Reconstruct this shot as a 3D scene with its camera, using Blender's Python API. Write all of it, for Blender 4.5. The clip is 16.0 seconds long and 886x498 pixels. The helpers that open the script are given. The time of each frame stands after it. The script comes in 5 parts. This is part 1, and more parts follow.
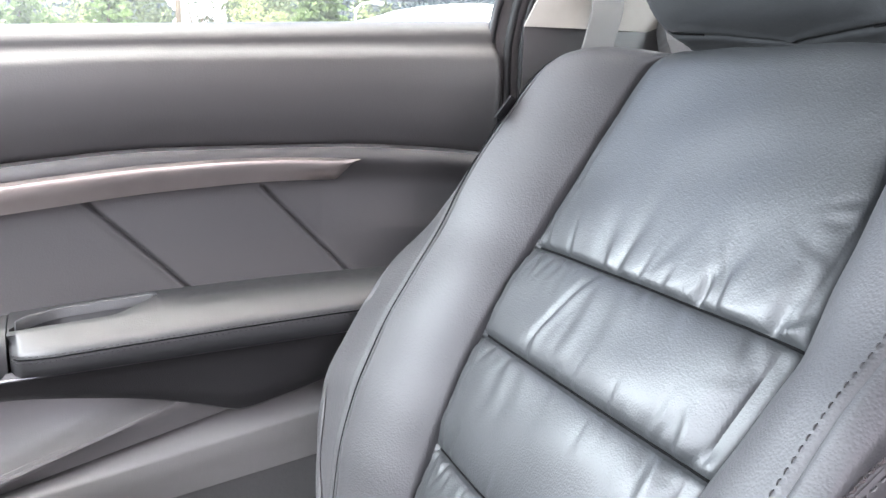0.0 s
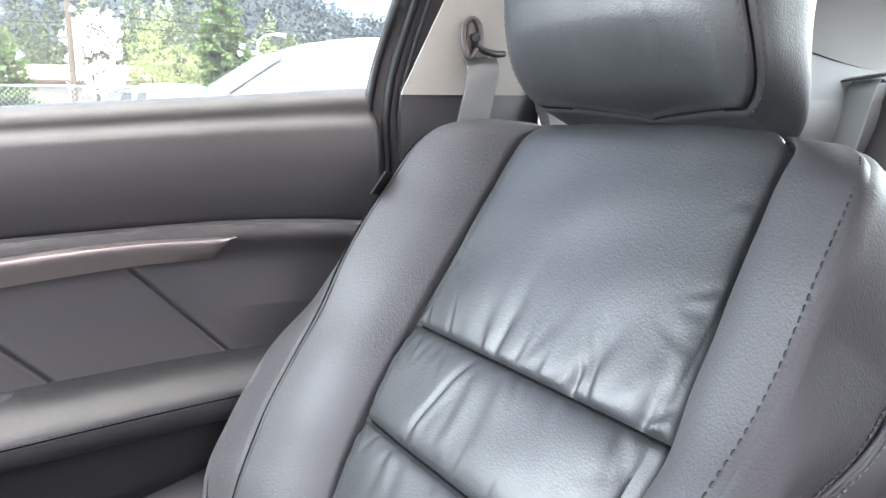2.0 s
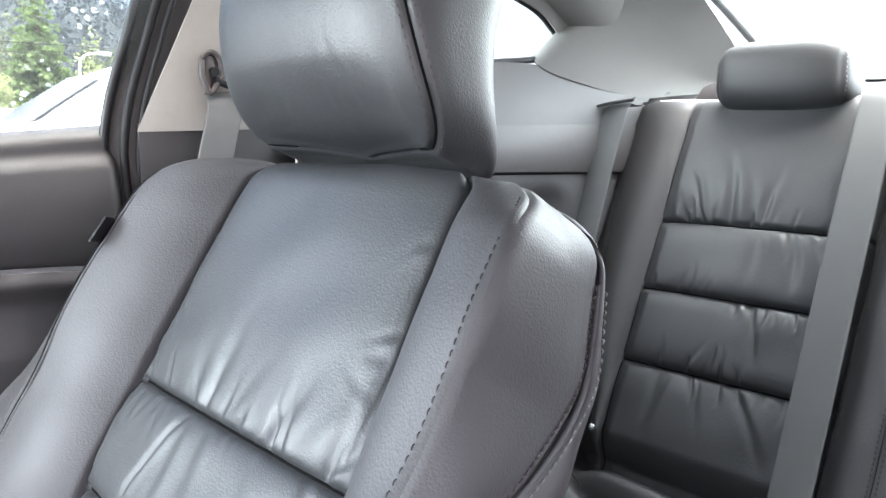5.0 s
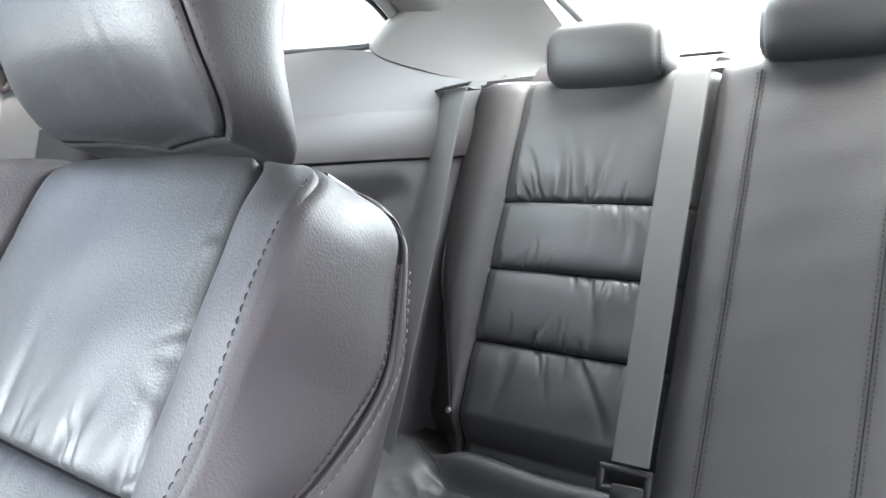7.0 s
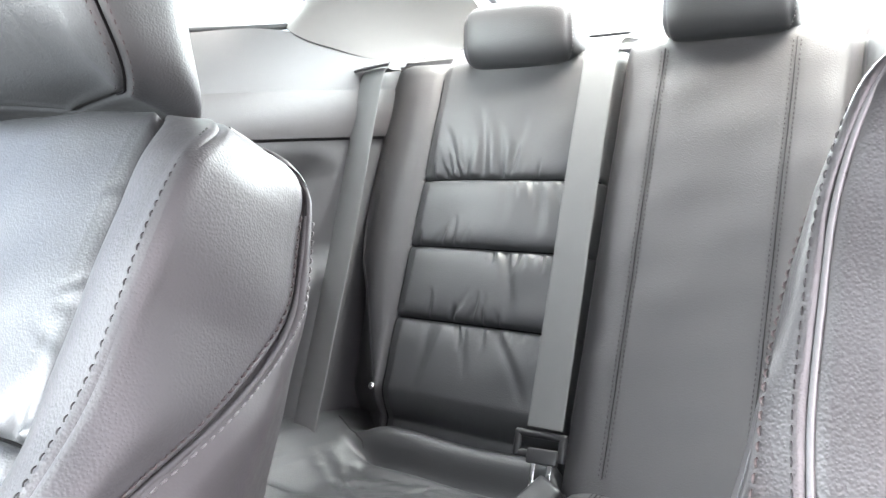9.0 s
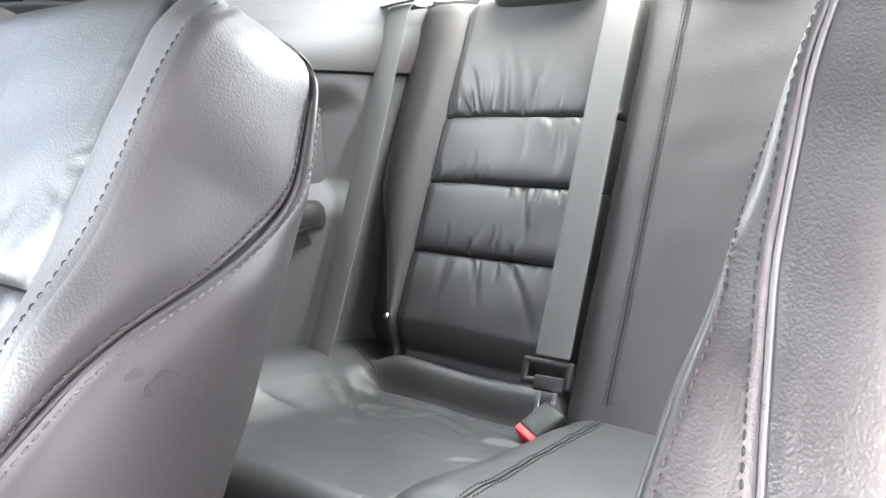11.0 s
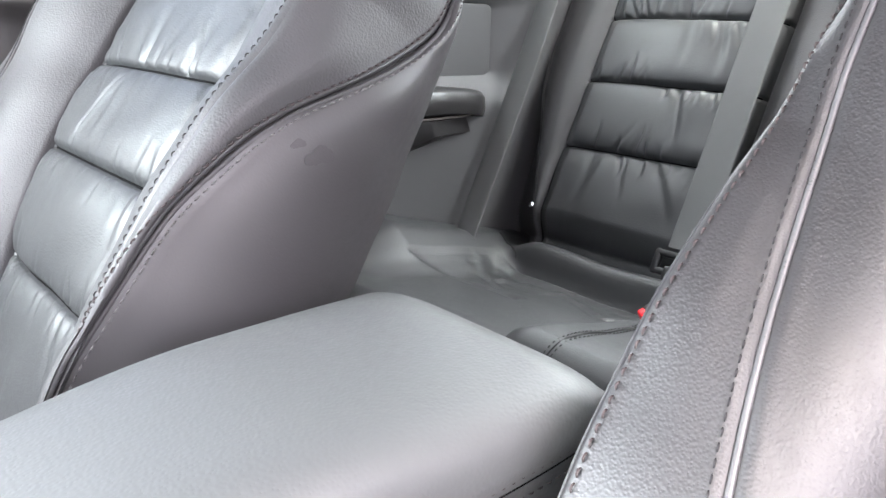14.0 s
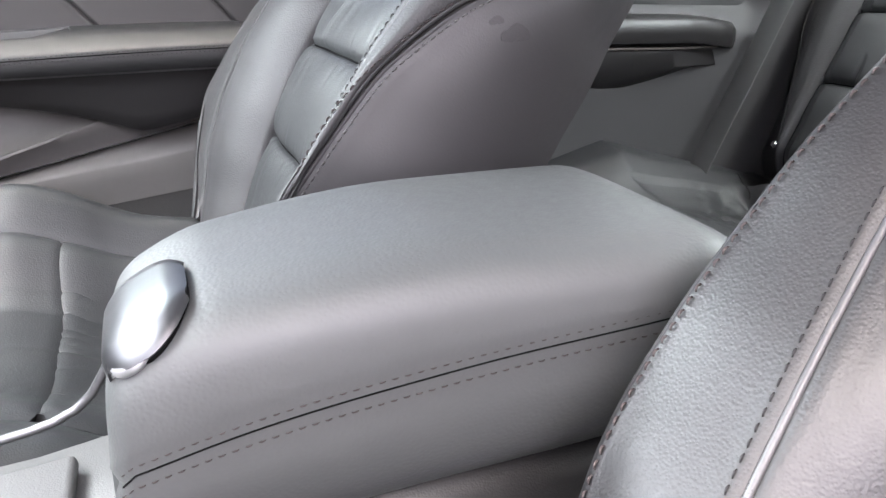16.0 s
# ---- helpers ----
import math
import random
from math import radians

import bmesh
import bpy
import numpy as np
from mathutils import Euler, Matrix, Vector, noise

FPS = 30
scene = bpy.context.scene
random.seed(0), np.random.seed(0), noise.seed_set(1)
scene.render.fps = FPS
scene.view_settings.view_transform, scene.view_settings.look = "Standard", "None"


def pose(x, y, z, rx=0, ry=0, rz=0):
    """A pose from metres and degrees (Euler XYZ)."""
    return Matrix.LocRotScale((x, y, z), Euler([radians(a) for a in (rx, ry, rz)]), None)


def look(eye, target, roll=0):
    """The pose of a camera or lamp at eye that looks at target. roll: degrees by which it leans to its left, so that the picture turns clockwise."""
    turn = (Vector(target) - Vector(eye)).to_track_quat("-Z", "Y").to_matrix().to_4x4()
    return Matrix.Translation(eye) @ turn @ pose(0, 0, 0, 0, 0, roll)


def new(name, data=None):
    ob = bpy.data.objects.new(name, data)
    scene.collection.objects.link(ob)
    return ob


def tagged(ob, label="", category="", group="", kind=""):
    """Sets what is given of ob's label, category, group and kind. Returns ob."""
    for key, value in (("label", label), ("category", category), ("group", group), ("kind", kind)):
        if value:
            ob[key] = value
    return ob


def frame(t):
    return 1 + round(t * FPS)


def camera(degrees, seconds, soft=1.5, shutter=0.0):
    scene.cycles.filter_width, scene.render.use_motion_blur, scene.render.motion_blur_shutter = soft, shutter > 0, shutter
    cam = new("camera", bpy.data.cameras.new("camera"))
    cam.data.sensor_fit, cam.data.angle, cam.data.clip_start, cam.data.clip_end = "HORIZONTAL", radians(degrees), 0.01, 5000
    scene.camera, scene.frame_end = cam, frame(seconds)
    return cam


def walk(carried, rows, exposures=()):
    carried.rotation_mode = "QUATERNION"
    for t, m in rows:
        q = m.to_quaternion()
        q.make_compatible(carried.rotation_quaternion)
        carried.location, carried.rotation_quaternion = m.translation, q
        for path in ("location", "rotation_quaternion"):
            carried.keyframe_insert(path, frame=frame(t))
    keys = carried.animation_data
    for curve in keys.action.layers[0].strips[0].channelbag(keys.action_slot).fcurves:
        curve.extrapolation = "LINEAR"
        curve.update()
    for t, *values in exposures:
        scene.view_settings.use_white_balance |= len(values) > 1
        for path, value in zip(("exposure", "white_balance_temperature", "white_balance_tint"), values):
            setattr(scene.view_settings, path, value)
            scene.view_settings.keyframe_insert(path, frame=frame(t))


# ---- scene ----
cam = camera(59.1, 16.0)
PATH = [
    (0, (0.182, 0.067, 0.973), (-1.592, 0.881, 0.538), 1.5),
    (0.5, (0.178, 0.081, 0.981), (-1.555, 0.987, 0.562), 1.8),
    (1, (0.174, 0.093, 0.992), (-1.534, 1.052, 0.589), 1.4),
    (1.5, (0.173, 0.098, 1.006), (-1.522, 1.09, 0.629), 1.3),
    (2, (0.174, 0.112, 1.024), (-1.511, 1.125, 0.66), 0.1),
    (2.5, (0.178, 0.135, 1.039), (-1.485, 1.193, 0.701), 0.0),
    (3, (0.184, 0.154, 1.042), (-1.451, 1.259, 0.721), -0.2),
    (3.5, (0.197, 0.176, 1.045), (-1.387, 1.358, 0.734), -0.7),
    (6, (0.251, 0.242, 1.04), (-1.135, 1.644, 0.701), -1.8),
    (6.5, (0.259, 0.257, 1.035), (-1.065, 1.716, 0.693), -2.8),
    (7, (0.271, 0.271, 1.031), (-0.976, 1.794, 0.679), -3.5),
    (7.5, (0.289, 0.272, 1.026), (-0.888, 1.854, 0.688), -3.6),
    (8, (0.297, 0.27, 1.02), (-0.83, 1.887, 0.678), -4.0),
    (10.5, (0.328, 0.258, 0.946), (-0.819, 1.845, 0.54), -2.3),
    (11, (0.341, 0.254, 0.931), (-0.836, 1.814, 0.507), -1.9),
    (11.5, (0.352, 0.244, 0.919), (-0.866, 1.768, 0.479), -1.5),
    (12, (0.363, 0.244, 0.904), (-0.887, 1.738, 0.452), -1.3),
    (12.5, (0.373, 0.239, 0.892), (-0.909, 1.701, 0.424), -0.6),
    (13, (0.385, 0.229, 0.882), (-0.952, 1.636, 0.4), 0.3),
    (13.5, (0.402, 0.215, 0.872), (-0.974, 1.57, 0.35), 0.8),
    (14, (0.437, 0.203, 0.859), (-1.023, 1.445, 0.291), 1.4),
    (14.5, (0.447, 0.193, 0.847), (-1.127, 1.268, 0.241), 1.5),
    (15, (0.466, 0.191, 0.843), (-1.187, 1.117, 0.203), 2.1),
    (15.5, (0.5, 0.199, 0.834), (-1.221, 0.97, 0.167), 1.4),
    (16, (0.522, 0.224, 0.804), (-1.239, 0.896, 0.133), 1.2),
]
EXPOSURES = [(0.0, 4.12, 6200, 10), (0.5, 3.98, 6200, 10), (1.0, 3.90, 6200, 10), (3.5, 3.80, 6200, 10), (6.3, 3.95, 6250, 10), (8.0, 4.52, 6400, 10), (10.5, 4.79, 6500, 10), (12.5, 4.76, 6500, 10), (13.5, 4.51, 6400, 10), (14.5, 4.09, 6400, 10), (16.0, 3.74, 6400, 10)]
walk(cam, [(t, look(eye, target, roll)) for t, eye, target, roll in PATH], EXPOSURES)

# ---- daylight: bright overcast sky ----
world = bpy.data.worlds.new("overcast_sky")
scene.world = world
world.use_nodes = True
wn = world.node_tree
sky = wn.nodes.new("ShaderNodeTexSky")
sky.sky_type = "NISHITA"
sky.sun_disc = False
sky.sun_elevation, sky.sun_rotation = radians(75), radians(120)
sky.air_density, sky.dust_density, sky.ozone_density = 0.5, 9.0, 0.6
wn.links.new(sky.outputs["Color"], wn.nodes["Background"].inputs["Color"])
wn.nodes["Background"].inputs["Strength"].default_value = 0.15
sun_data = bpy.data.lights.new("sun", "SUN")
sun_data.energy, sun_data.angle, sun_data.color = 0.95, radians(40), (1.0, 0.96, 0.92)
sun = new("sun", sun_data)
sun.matrix_world = look((4.5, -2.6, 19.3), (0, 0, 0))


def opening_light(name, m, width, height, power, color, spread=180):
    """An area lamp in a window or door opening, in place of the sky that shines in there."""
    d = bpy.data.lights.new(name, "AREA")
    d.shape, d.size, d.size_y, d.energy, d.color = "RECTANGLE", width, height, power, color
    d.spread = radians(spread)
    ob = new(name, d)
    ob.matrix_world = m
    return ob


opening_light("open_door_daylight", look((1.50, 0.05, 1.25), (-0.35, 0.40, 0.58)), 1.3, 0.85, 1.40, (1.0, 0.85, 0.88), 150)
opening_light("windscreen_daylight", look((0.0, -0.55, 1.26), (0.0, 0.10, 0.48)), 1.2, 0.58, 1.85, (0.93, 0.985, 1.0), 122)
opening_light("passenger_window_daylight", look((-0.755, -0.38, 1.13), (0.0, 0.55, 0.88)), 0.6, 0.24, 1.4, (0.93, 0.98, 1.0), 130)
opening_light("rear_window_daylight", look((0.0, 1.79, 1.32), (0.0, 1.46, 0.38)), 1.1, 0.74, 7.0, (0.97, 0.99, 1.0))
opening_light("side_window_daylight", look((-0.80, 1.1, 1.24), (0.0, 1.15, 0.85)), 0.5, 0.22, 0.8, (0.97, 0.99, 1.0))
opening_light("side_window_daylight", look((0.89, 1.1, 1.24), (0.0, 1.15, 0.85)), 0.5, 0.22, 0.35, (0.97, 0.99, 1.0))


# ---- materials ----
def material(name, color, rough=0.5, metal=0.0, var=0.15, scale=6.0, grain=0.0, grain_scale=900.0,
             grain_kind="voronoi", dent=0.0, dent_scale=30.0, coat=0.0, spec=0.5, sheen=0.0, tint=None, leafy=False):
    """Principled surface with a two-scale mottling of colour and roughness, a fine relief and a coarse one."""
    m = bpy.data.materials.new(name)
    m.use_nodes = True
    nt = m.node_tree
    b = nt.nodes["Principled BSDF"]
    b.inputs["Metallic"].default_value = metal
    b.inputs["Specular IOR Level"].default_value = spec
    b.inputs["Coat Weight"].default_value = coat
    b.inputs["Sheen Weight"].default_value = sheen
    co = nt.nodes.new("ShaderNodeTexCoord")
    n1 = nt.nodes.new("ShaderNodeTexNoise")
    n1.inputs["Scale"].default_value, n1.inputs["Detail"].default_value = scale, 5
    n2 = nt.nodes.new("ShaderNodeTexNoise")
    n2.inputs["Scale"].default_value, n2.inputs["Detail"].default_value = scale * 22, 3
    mx = nt.nodes.new("ShaderNodeMath")
    mx.operation = "ADD"
    for n, k in ((n1, 0), (n2, 1)):
        nt.links.new(co.outputs["Object"], n.inputs["Vector"])
        nt.links.new(n.outputs["Fac"], mx.inputs[k])
    ramp = nt.nodes.new("ShaderNodeMapRange")
    ramp.inputs["From Min"].default_value, ramp.inputs["From Max"].default_value = 0.6, 1.4
    nt.links.new(mx.outputs[0], ramp.inputs["Value"])
    mix = nt.nodes.new("ShaderNodeMix")
    mix.data_type = "RGBA"
    mix.inputs["A"].default_value = (*[c * (1 - var) for c in color], 1)
    mix.inputs["B"].default_value = (*[c * (1 + var) for c in (tint or color)], 1)
    nt.links.new(ramp.outputs["Result"], mix.inputs["Factor"])
    nt.links.new(mix.outputs["Result"], b.inputs["Base Color"])
    rr = nt.nodes.new("ShaderNodeMapRange")
    rr.inputs["To Min"].default_value, rr.inputs["To Max"].default_value = max(rough - 0.07, 0.02), min(rough + 0.07, 1)
    nt.links.new(ramp.outputs["Result"], rr.inputs["Value"])
    nt.links.new(rr.outputs["Result"], b.inputs["Roughness"])
    last = None
    if grain:
        if grain_kind == "voronoi":
            g = nt.nodes.new("ShaderNodeTexVoronoi")
            g.feature = "SMOOTH_F1"
            out = "Distance"
        else:
            g = nt.nodes.new("ShaderNodeTexNoise")
            g.inputs["Detail"].default_value = 3
            out = "Fac"
        g.inputs["Scale"].default_value = grain_scale
        nt.links.new(co.outputs["Object"], g.inputs["Vector"])
        bp = nt.nodes.new("ShaderNodeBump")
        bp.inputs["Strength"].default_value, bp.inputs["Distance"].default_value = grain, 0.0006
        nt.links.new(g.outputs[out], bp.inputs["Height"])
        last = bp
    if dent:
        g = nt.nodes.new("ShaderNodeTexNoise")
        g.inputs["Scale"].default_value, g.inputs["Detail"].default_value = dent_scale, 4
        nt.links.new(co.outputs["Object"], g.inputs["Vector"])
        bp = nt.nodes.new("ShaderNodeBump")
        bp.inputs["Strength"].default_value, bp.inputs["Distance"].default_value = dent, 0.004
        nt.links.new(g.outputs["Fac"], bp.inputs["Height"])
        if last:
            nt.links.new(last.outputs["Normal"], bp.inputs["Normal"])
        last = bp
    if last:
        nt.links.new(last.outputs["Normal"], b.inputs["Normal"])
    if leafy:
        tl, mixed = nt.nodes.new("ShaderNodeBsdfTranslucent"), nt.nodes.new("ShaderNodeMixShader")
        nt.links.new(mix.outputs["Result"], tl.inputs["Color"])
        nt.links.new(b.outputs[0], mixed.inputs[1])
        nt.links.new(tl.outputs[0], mixed.inputs[2])
        nt.links.new(mixed.outputs[0], nt.nodes["Material Output"].inputs["Surface"])
    return m


LEATHER = material("black_leather", (0.0190, 0.0202, 0.0214), 0.51, grain=0.40, grain_scale=620, dent=0.06, dent_scale=26, scale=9, var=0.14, spec=0.62)
LEATHER_SIDE = material("grained_leather", (0.0305, 0.0300, 0.0314), 0.58, grain=0.5, grain_scale=560, dent=0.03, dent_scale=18, scale=7, var=0.08, spec=0.5)
FLANK = material("smooth_flank_leather", (0.029, 0.0275, 0.0286), 0.50, grain=0.16, grain_scale=600, dent=0.02, dent_scale=14, scale=7, var=0.08, spec=0.55)
# same leather as LEATHER_SIDE, with shade put into the driver seat's colour
SHADED_PEBBLED = material("shaded_pebbled_leather", (0.0155, 0.0145, 0.0153), 0.46, grain=0.42, grain_scale=640, dent=0.03, dent_scale=18, scale=7, var=0.08, spec=0.6)
# greyer, cooler leather: sky sheen on the lid is put into its colour
LID_LEATHER = material("sky_sheen_lid_leather", (0.054, 0.056, 0.0565), 0.53, grain=0.34, grain_scale=430, scale=6, var=0.07, spec=0.55)
STITCH = material("stitching_thread", (0.027, 0.0262, 0.027), 0.8, scale=60, spec=0.15)
STITCH_PALE = material("grey_thread", (0.085, 0.083, 0.082), 0.6, scale=60)
STITCH_BROWN = material("brown_grey_thread", (0.045, 0.036, 0.036), 0.75, scale=60, spec=0.2)
WELT = material("glossy_welt", (0.07, 0.068, 0.07), 0.32, scale=30, var=0.15)
SCUFF = material("scuffed_leather", (0.0235, 0.0222, 0.0232), 0.58, grain=0.16, grain_scale=600, scale=40, var=0.2, spec=0.45)
GROOVE = material("dark_groove", (0.011, 0.0105, 0.011), 0.7, scale=40, spec=0.2)
SEAM = material("seam_gap", (0.003, 0.003, 0.0032), 0.9, scale=40, spec=0.05)
DOOR_VINYL = material("charcoal_door_vinyl", (0.029, 0.0272, 0.0276), 0.57, grain=0.25, grain_scale=700, dent=0.04, scale=5, var=0.06)
ARM_VINYL = material("dark_armrest_vinyl", (0.017, 0.0172, 0.0178), 0.5, grain=0.25, grain_scale=700, dent=0.04, scale=5, var=0.08)
DOOR_DARK = material("dark_door_plastic", (0.015, 0.0145, 0.0147), 0.42, grain=0.3, grain_scale=800, scale=6, var=0.08)
GREY_PLASTIC = material("grey_plastic", (0.098, 0.094, 0.091), 0.55, grain=0.3, grain_scale=900, scale=5, var=0.07)
PALE_PLASTIC = material("pale_pillar_plastic", (0.25, 0.233, 0.212), 0.6, grain=0.25, grain_scale=800, scale=4, var=0.06)
HEADLINER = material("woven_headliner", (0.085, 0.083, 0.080), 0.9, grain=0.4, grain_scale=1200, grain_kind="noise", scale=4, var=0.06)
WALL_PLASTIC = material("grey_side_plastic", (0.044, 0.0445, 0.0455), 0.62, grain=0.3, grain_scale=900, scale=5, var=0.07)
CARPET = material("dark_carpet", (0.02, 0.0195, 0.0195), 0.95, grain=0.9, grain_scale=400, grain_kind="noise", scale=12, var=0.3)
METAL_TRIM = material("brushed_trim", (0.42, 0.37, 0.35), 0.36, metal=0.9, scale=3, var=0.05)
LATCH = material("silver_latch_plastic", (0.080, 0.080, 0.086), 0.36, metal=0.85, scale=2, var=0.04)
SATIN = material("satin_silver_plastic", (0.14, 0.14, 0.145), 0.40, metal=0.75, scale=2, var=0.04)
CHROME = material("steel", (0.6, 0.6, 0.6), 0.18, metal=1.0, scale=20, var=0.05)
WEBBING = material("belt_webbing", (0.064, 0.066, 0.066), 0.7, grain=0.5, grain_scale=1500, grain_kind="noise", scale=30, var=0.1)
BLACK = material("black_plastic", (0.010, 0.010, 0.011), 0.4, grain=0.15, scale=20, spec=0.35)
RED = material("red_plastic", (0.55, 0.012, 0.02), 0.35, scale=30, var=0.08)
SEAL = material("rubber_seal", (0.007, 0.0073, 0.008), 0.6, scale=20, spec=0.3)
SHELF = material("shelf_felt", (0.16, 0.16, 0.165), 0.95, grain=0.6, grain_scale=700, grain_kind="noise", scale=10)
ASPHALT = material("worn_asphalt", (0.10, 0.10, 0.098), 0.7, scale=0.5, var=0.3, grain=0.5, grain_scale=60, grain_kind="noise")
PAINT = material("white_car_paint", (0.78, 0.79, 0.8), 0.25, coat=0.6, scale=2, var=0.03)
FOLIAGE = material("conifer_needles", (0.10, 0.145, 0.05), 0.8, scale=1.5, var=0.45, leafy=True)
# leaf green paled, so distance haze sits in the base colour
HAZED_LEAVES = material("hazed_spring_leaves", (0.23, 0.26, 0.12), 0.8, scale=1.0, var=0.45, leafy=True)
BARK = material("bark", (0.09, 0.07, 0.05), 0.9, scale=5, var=0.3)
LOOP_BROWN = material("dark_brown_plastic", (0.045, 0.036, 0.034), 0.45, scale=20, var=0.12)
CONSOLE_GREY = material("light_grey_plastic", (0.075, 0.074, 0.073), 0.5, grain=0.3, grain_scale=900, scale=5, var=0.07)
GALV = material("galvanised_steel", (0.45, 0.46, 0.47), 0.45, metal=0.8, scale=8)
# forest green shifted to blue: aerial haze is painted into the hill
HAZY_HILL = material("hazy_wooded_hill", (0.034, 0.046, 0.058), 0.95, scale=0.05, var=0.3, tint=(0.05, 0.062, 0.066), leafy=True)
ROOF = material("brown_shingles", (0.2, 0.14, 0.11), 0.85, scale=3, var=0.25)
BLOSSOM = material("white_blossom", (0.75, 0.73, 0.72), 0.8, scale=1, var=0.12, leafy=True)
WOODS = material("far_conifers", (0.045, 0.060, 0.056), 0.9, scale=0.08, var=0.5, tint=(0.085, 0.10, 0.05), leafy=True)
# pale metallic base puts a sky reflection into the window colour
CARGLASS = material("sky_lit_car_glass", (0.30, 0.32, 0.34), 0.08, metal=0.8, scale=2)


def glass_material():
    m = bpy.data.materials.new("window_glass")
    m.use_nodes = True
    nt = m.node_tree
    nt.nodes.remove(nt.nodes["Principled BSDF"])
    tr, gl, mx = nt.nodes.new("ShaderNodeBsdfTransparent"), nt.nodes.new("ShaderNodeBsdfGlossy"), nt.nodes.new("ShaderNodeMixShader")
    mx.inputs[0].default_value = 0.05
    tr.inputs["Color"].default_value = (0.86, 0.9, 0.88, 1)
    gl.inputs["Roughness"].default_value = 0.02
    nt.links.new(tr.outputs[0], mx.inputs[1])
    nt.links.new(gl.outputs[0], mx.inputs[2])
    # haze, glare and wetness put into the glass as a faint translucent veil
    haze, veiled = nt.nodes.new("ShaderNodeBsdfTranslucent"), nt.nodes.new("ShaderNodeMixShader")
    haze.inputs["Color"].default_value = (0.9, 0.92, 0.93, 1)
    veiled.inputs[0].default_value = 0.014
    nt.links.new(mx.outputs[0], veiled.inputs[1])
    nt.links.new(haze.outputs[0], veiled.inputs[2])
    nt.links.new(veiled.outputs[0], nt.nodes["Material Output"].inputs["Surface"])
    return m


GLASS = glass_material()
WATER = bpy.data.materials.new("rain_water")
WATER.use_nodes = True
WATER.node_tree.nodes["Principled BSDF"].inputs["Transmission Weight"].default_value = 1.0
WATER.node_tree.nodes["Principled BSDF"].inputs["Roughness"].default_value = 0.02
WATER.node_tree.nodes["Principled BSDF"].inputs["IOR"].default_value = 1.33


# ---- shape helpers ----
def spline(xs, ys):
    """A smooth curve through knots (monotone cubic), for numpy arrays."""
    xs, ys = np.array(xs, float), np.array(ys, float)
    h, dl = np.diff(xs), np.diff(ys) / np.diff(xs)
    m = np.zeros_like(ys)
    m[0], m[-1] = dl[0], dl[-1]
    for i in range(1, len(xs) - 1):
        m[i] = 0 if dl[i - 1] * dl[i] <= 0 else 2 * dl[i - 1] * dl[i] / (dl[i - 1] + dl[i])

    def f(x):
        x = np.clip(np.asarray(x, float), xs[0], xs[-1])
        k = np.clip(np.searchsorted(xs, x) - 1, 0, len(xs) - 2)
        t = (x - xs[k]) / h[k]
        return ((1 + 2 * t) * (1 - t) ** 2 * ys[k] + t * (1 - t) ** 2 * h[k] * m[k]
                + t * t * (3 - 2 * t) * ys[k + 1] + t * t * (t - 1) * h[k] * m[k + 1])
    return f


def catmull(pts, n):
    """n points evenly spaced along a smooth curve through pts."""
    p = np.array(pts, float)
    q = np.vstack([2 * p[0] - p[1], p, 2 * p[-1] - p[-2]])
    out = []
    for i in range(len(p) - 1):
        a, b, c, d = q[i:i + 4]
        for t in np.linspace(0, 1, 24, endpoint=False):
            out.append(0.5 * (2 * b + (c - a) * t + (2 * a - 5 * b + 4 * c - d) * t * t + (3 * b - a - 3 * c + d) * t ** 3))
    out = np.array(out + [p[-1]])
    s = np.concatenate([[0], np.cumsum(np.linalg.norm(np.diff(out, axis=0), axis=1))])
    u = np.linspace(0, s[-1], n)
    return np.stack([np.interp(u, s, out[:, k]) for k in range(out.shape[1])], 1)


def link(name, me, mat, parent=None, label="", smooth=True):
    me.materials.append(mat)
    if smooth:
        me.polygons.foreach_set("use_smooth", [True] * len(me.polygons))
    ob = new(name, me)
    if parent:
        ob.parent = parent
    if label:
        ob["label"] = label
    return ob


def part(name, bm, mat, parent=None, label="", smooth=True):
    me = bpy.data.meshes.new(name)
    bm.normal_update()
    bm.to_mesh(me)
    bm.free()
    return link(name, me, mat, parent, label, smooth)


def thing(name, label, category, at=(0, 0, 0), group="", kind=""):
    ob = new(name)
    ob.empty_display_size = 0.05
    ob.location = at
    return tagged(ob, label, category, group, kind)


def grid_faces(r, c, wrap=False, base=0, flip=False):
    i, j = np.meshgrid(np.arange(r - 1), np.arange(c if wrap else c - 1), indexing="ij")
    k = (j + 1) % c
    f = np.stack([i * c + j, i * c + k, (i + 1) * c + k, (i + 1) * c + j], -1).reshape(-1, 4) + base
    return f[:, ::-1] if flip else f


def mesh_of(name, verts, faces):
    me = bpy.data.meshes.new(name)
    me.from_pydata(np.asarray(verts).reshape(-1, 3).tolist(), [], [list(map(int, f)) for f in faces])
    me.update()
    return me


def normals_of(p, wrap=False):
    du = np.gradient(p, axis=0)
    dv = (np.roll(p, -1, 1) - np.roll(p, 1, 1)) if wrap else np.gradient(p, axis=1)
    n = np.cross(du, dv)
    return n / np.maximum(np.linalg.norm(n, axis=-1, keepdims=True), 1e-9)


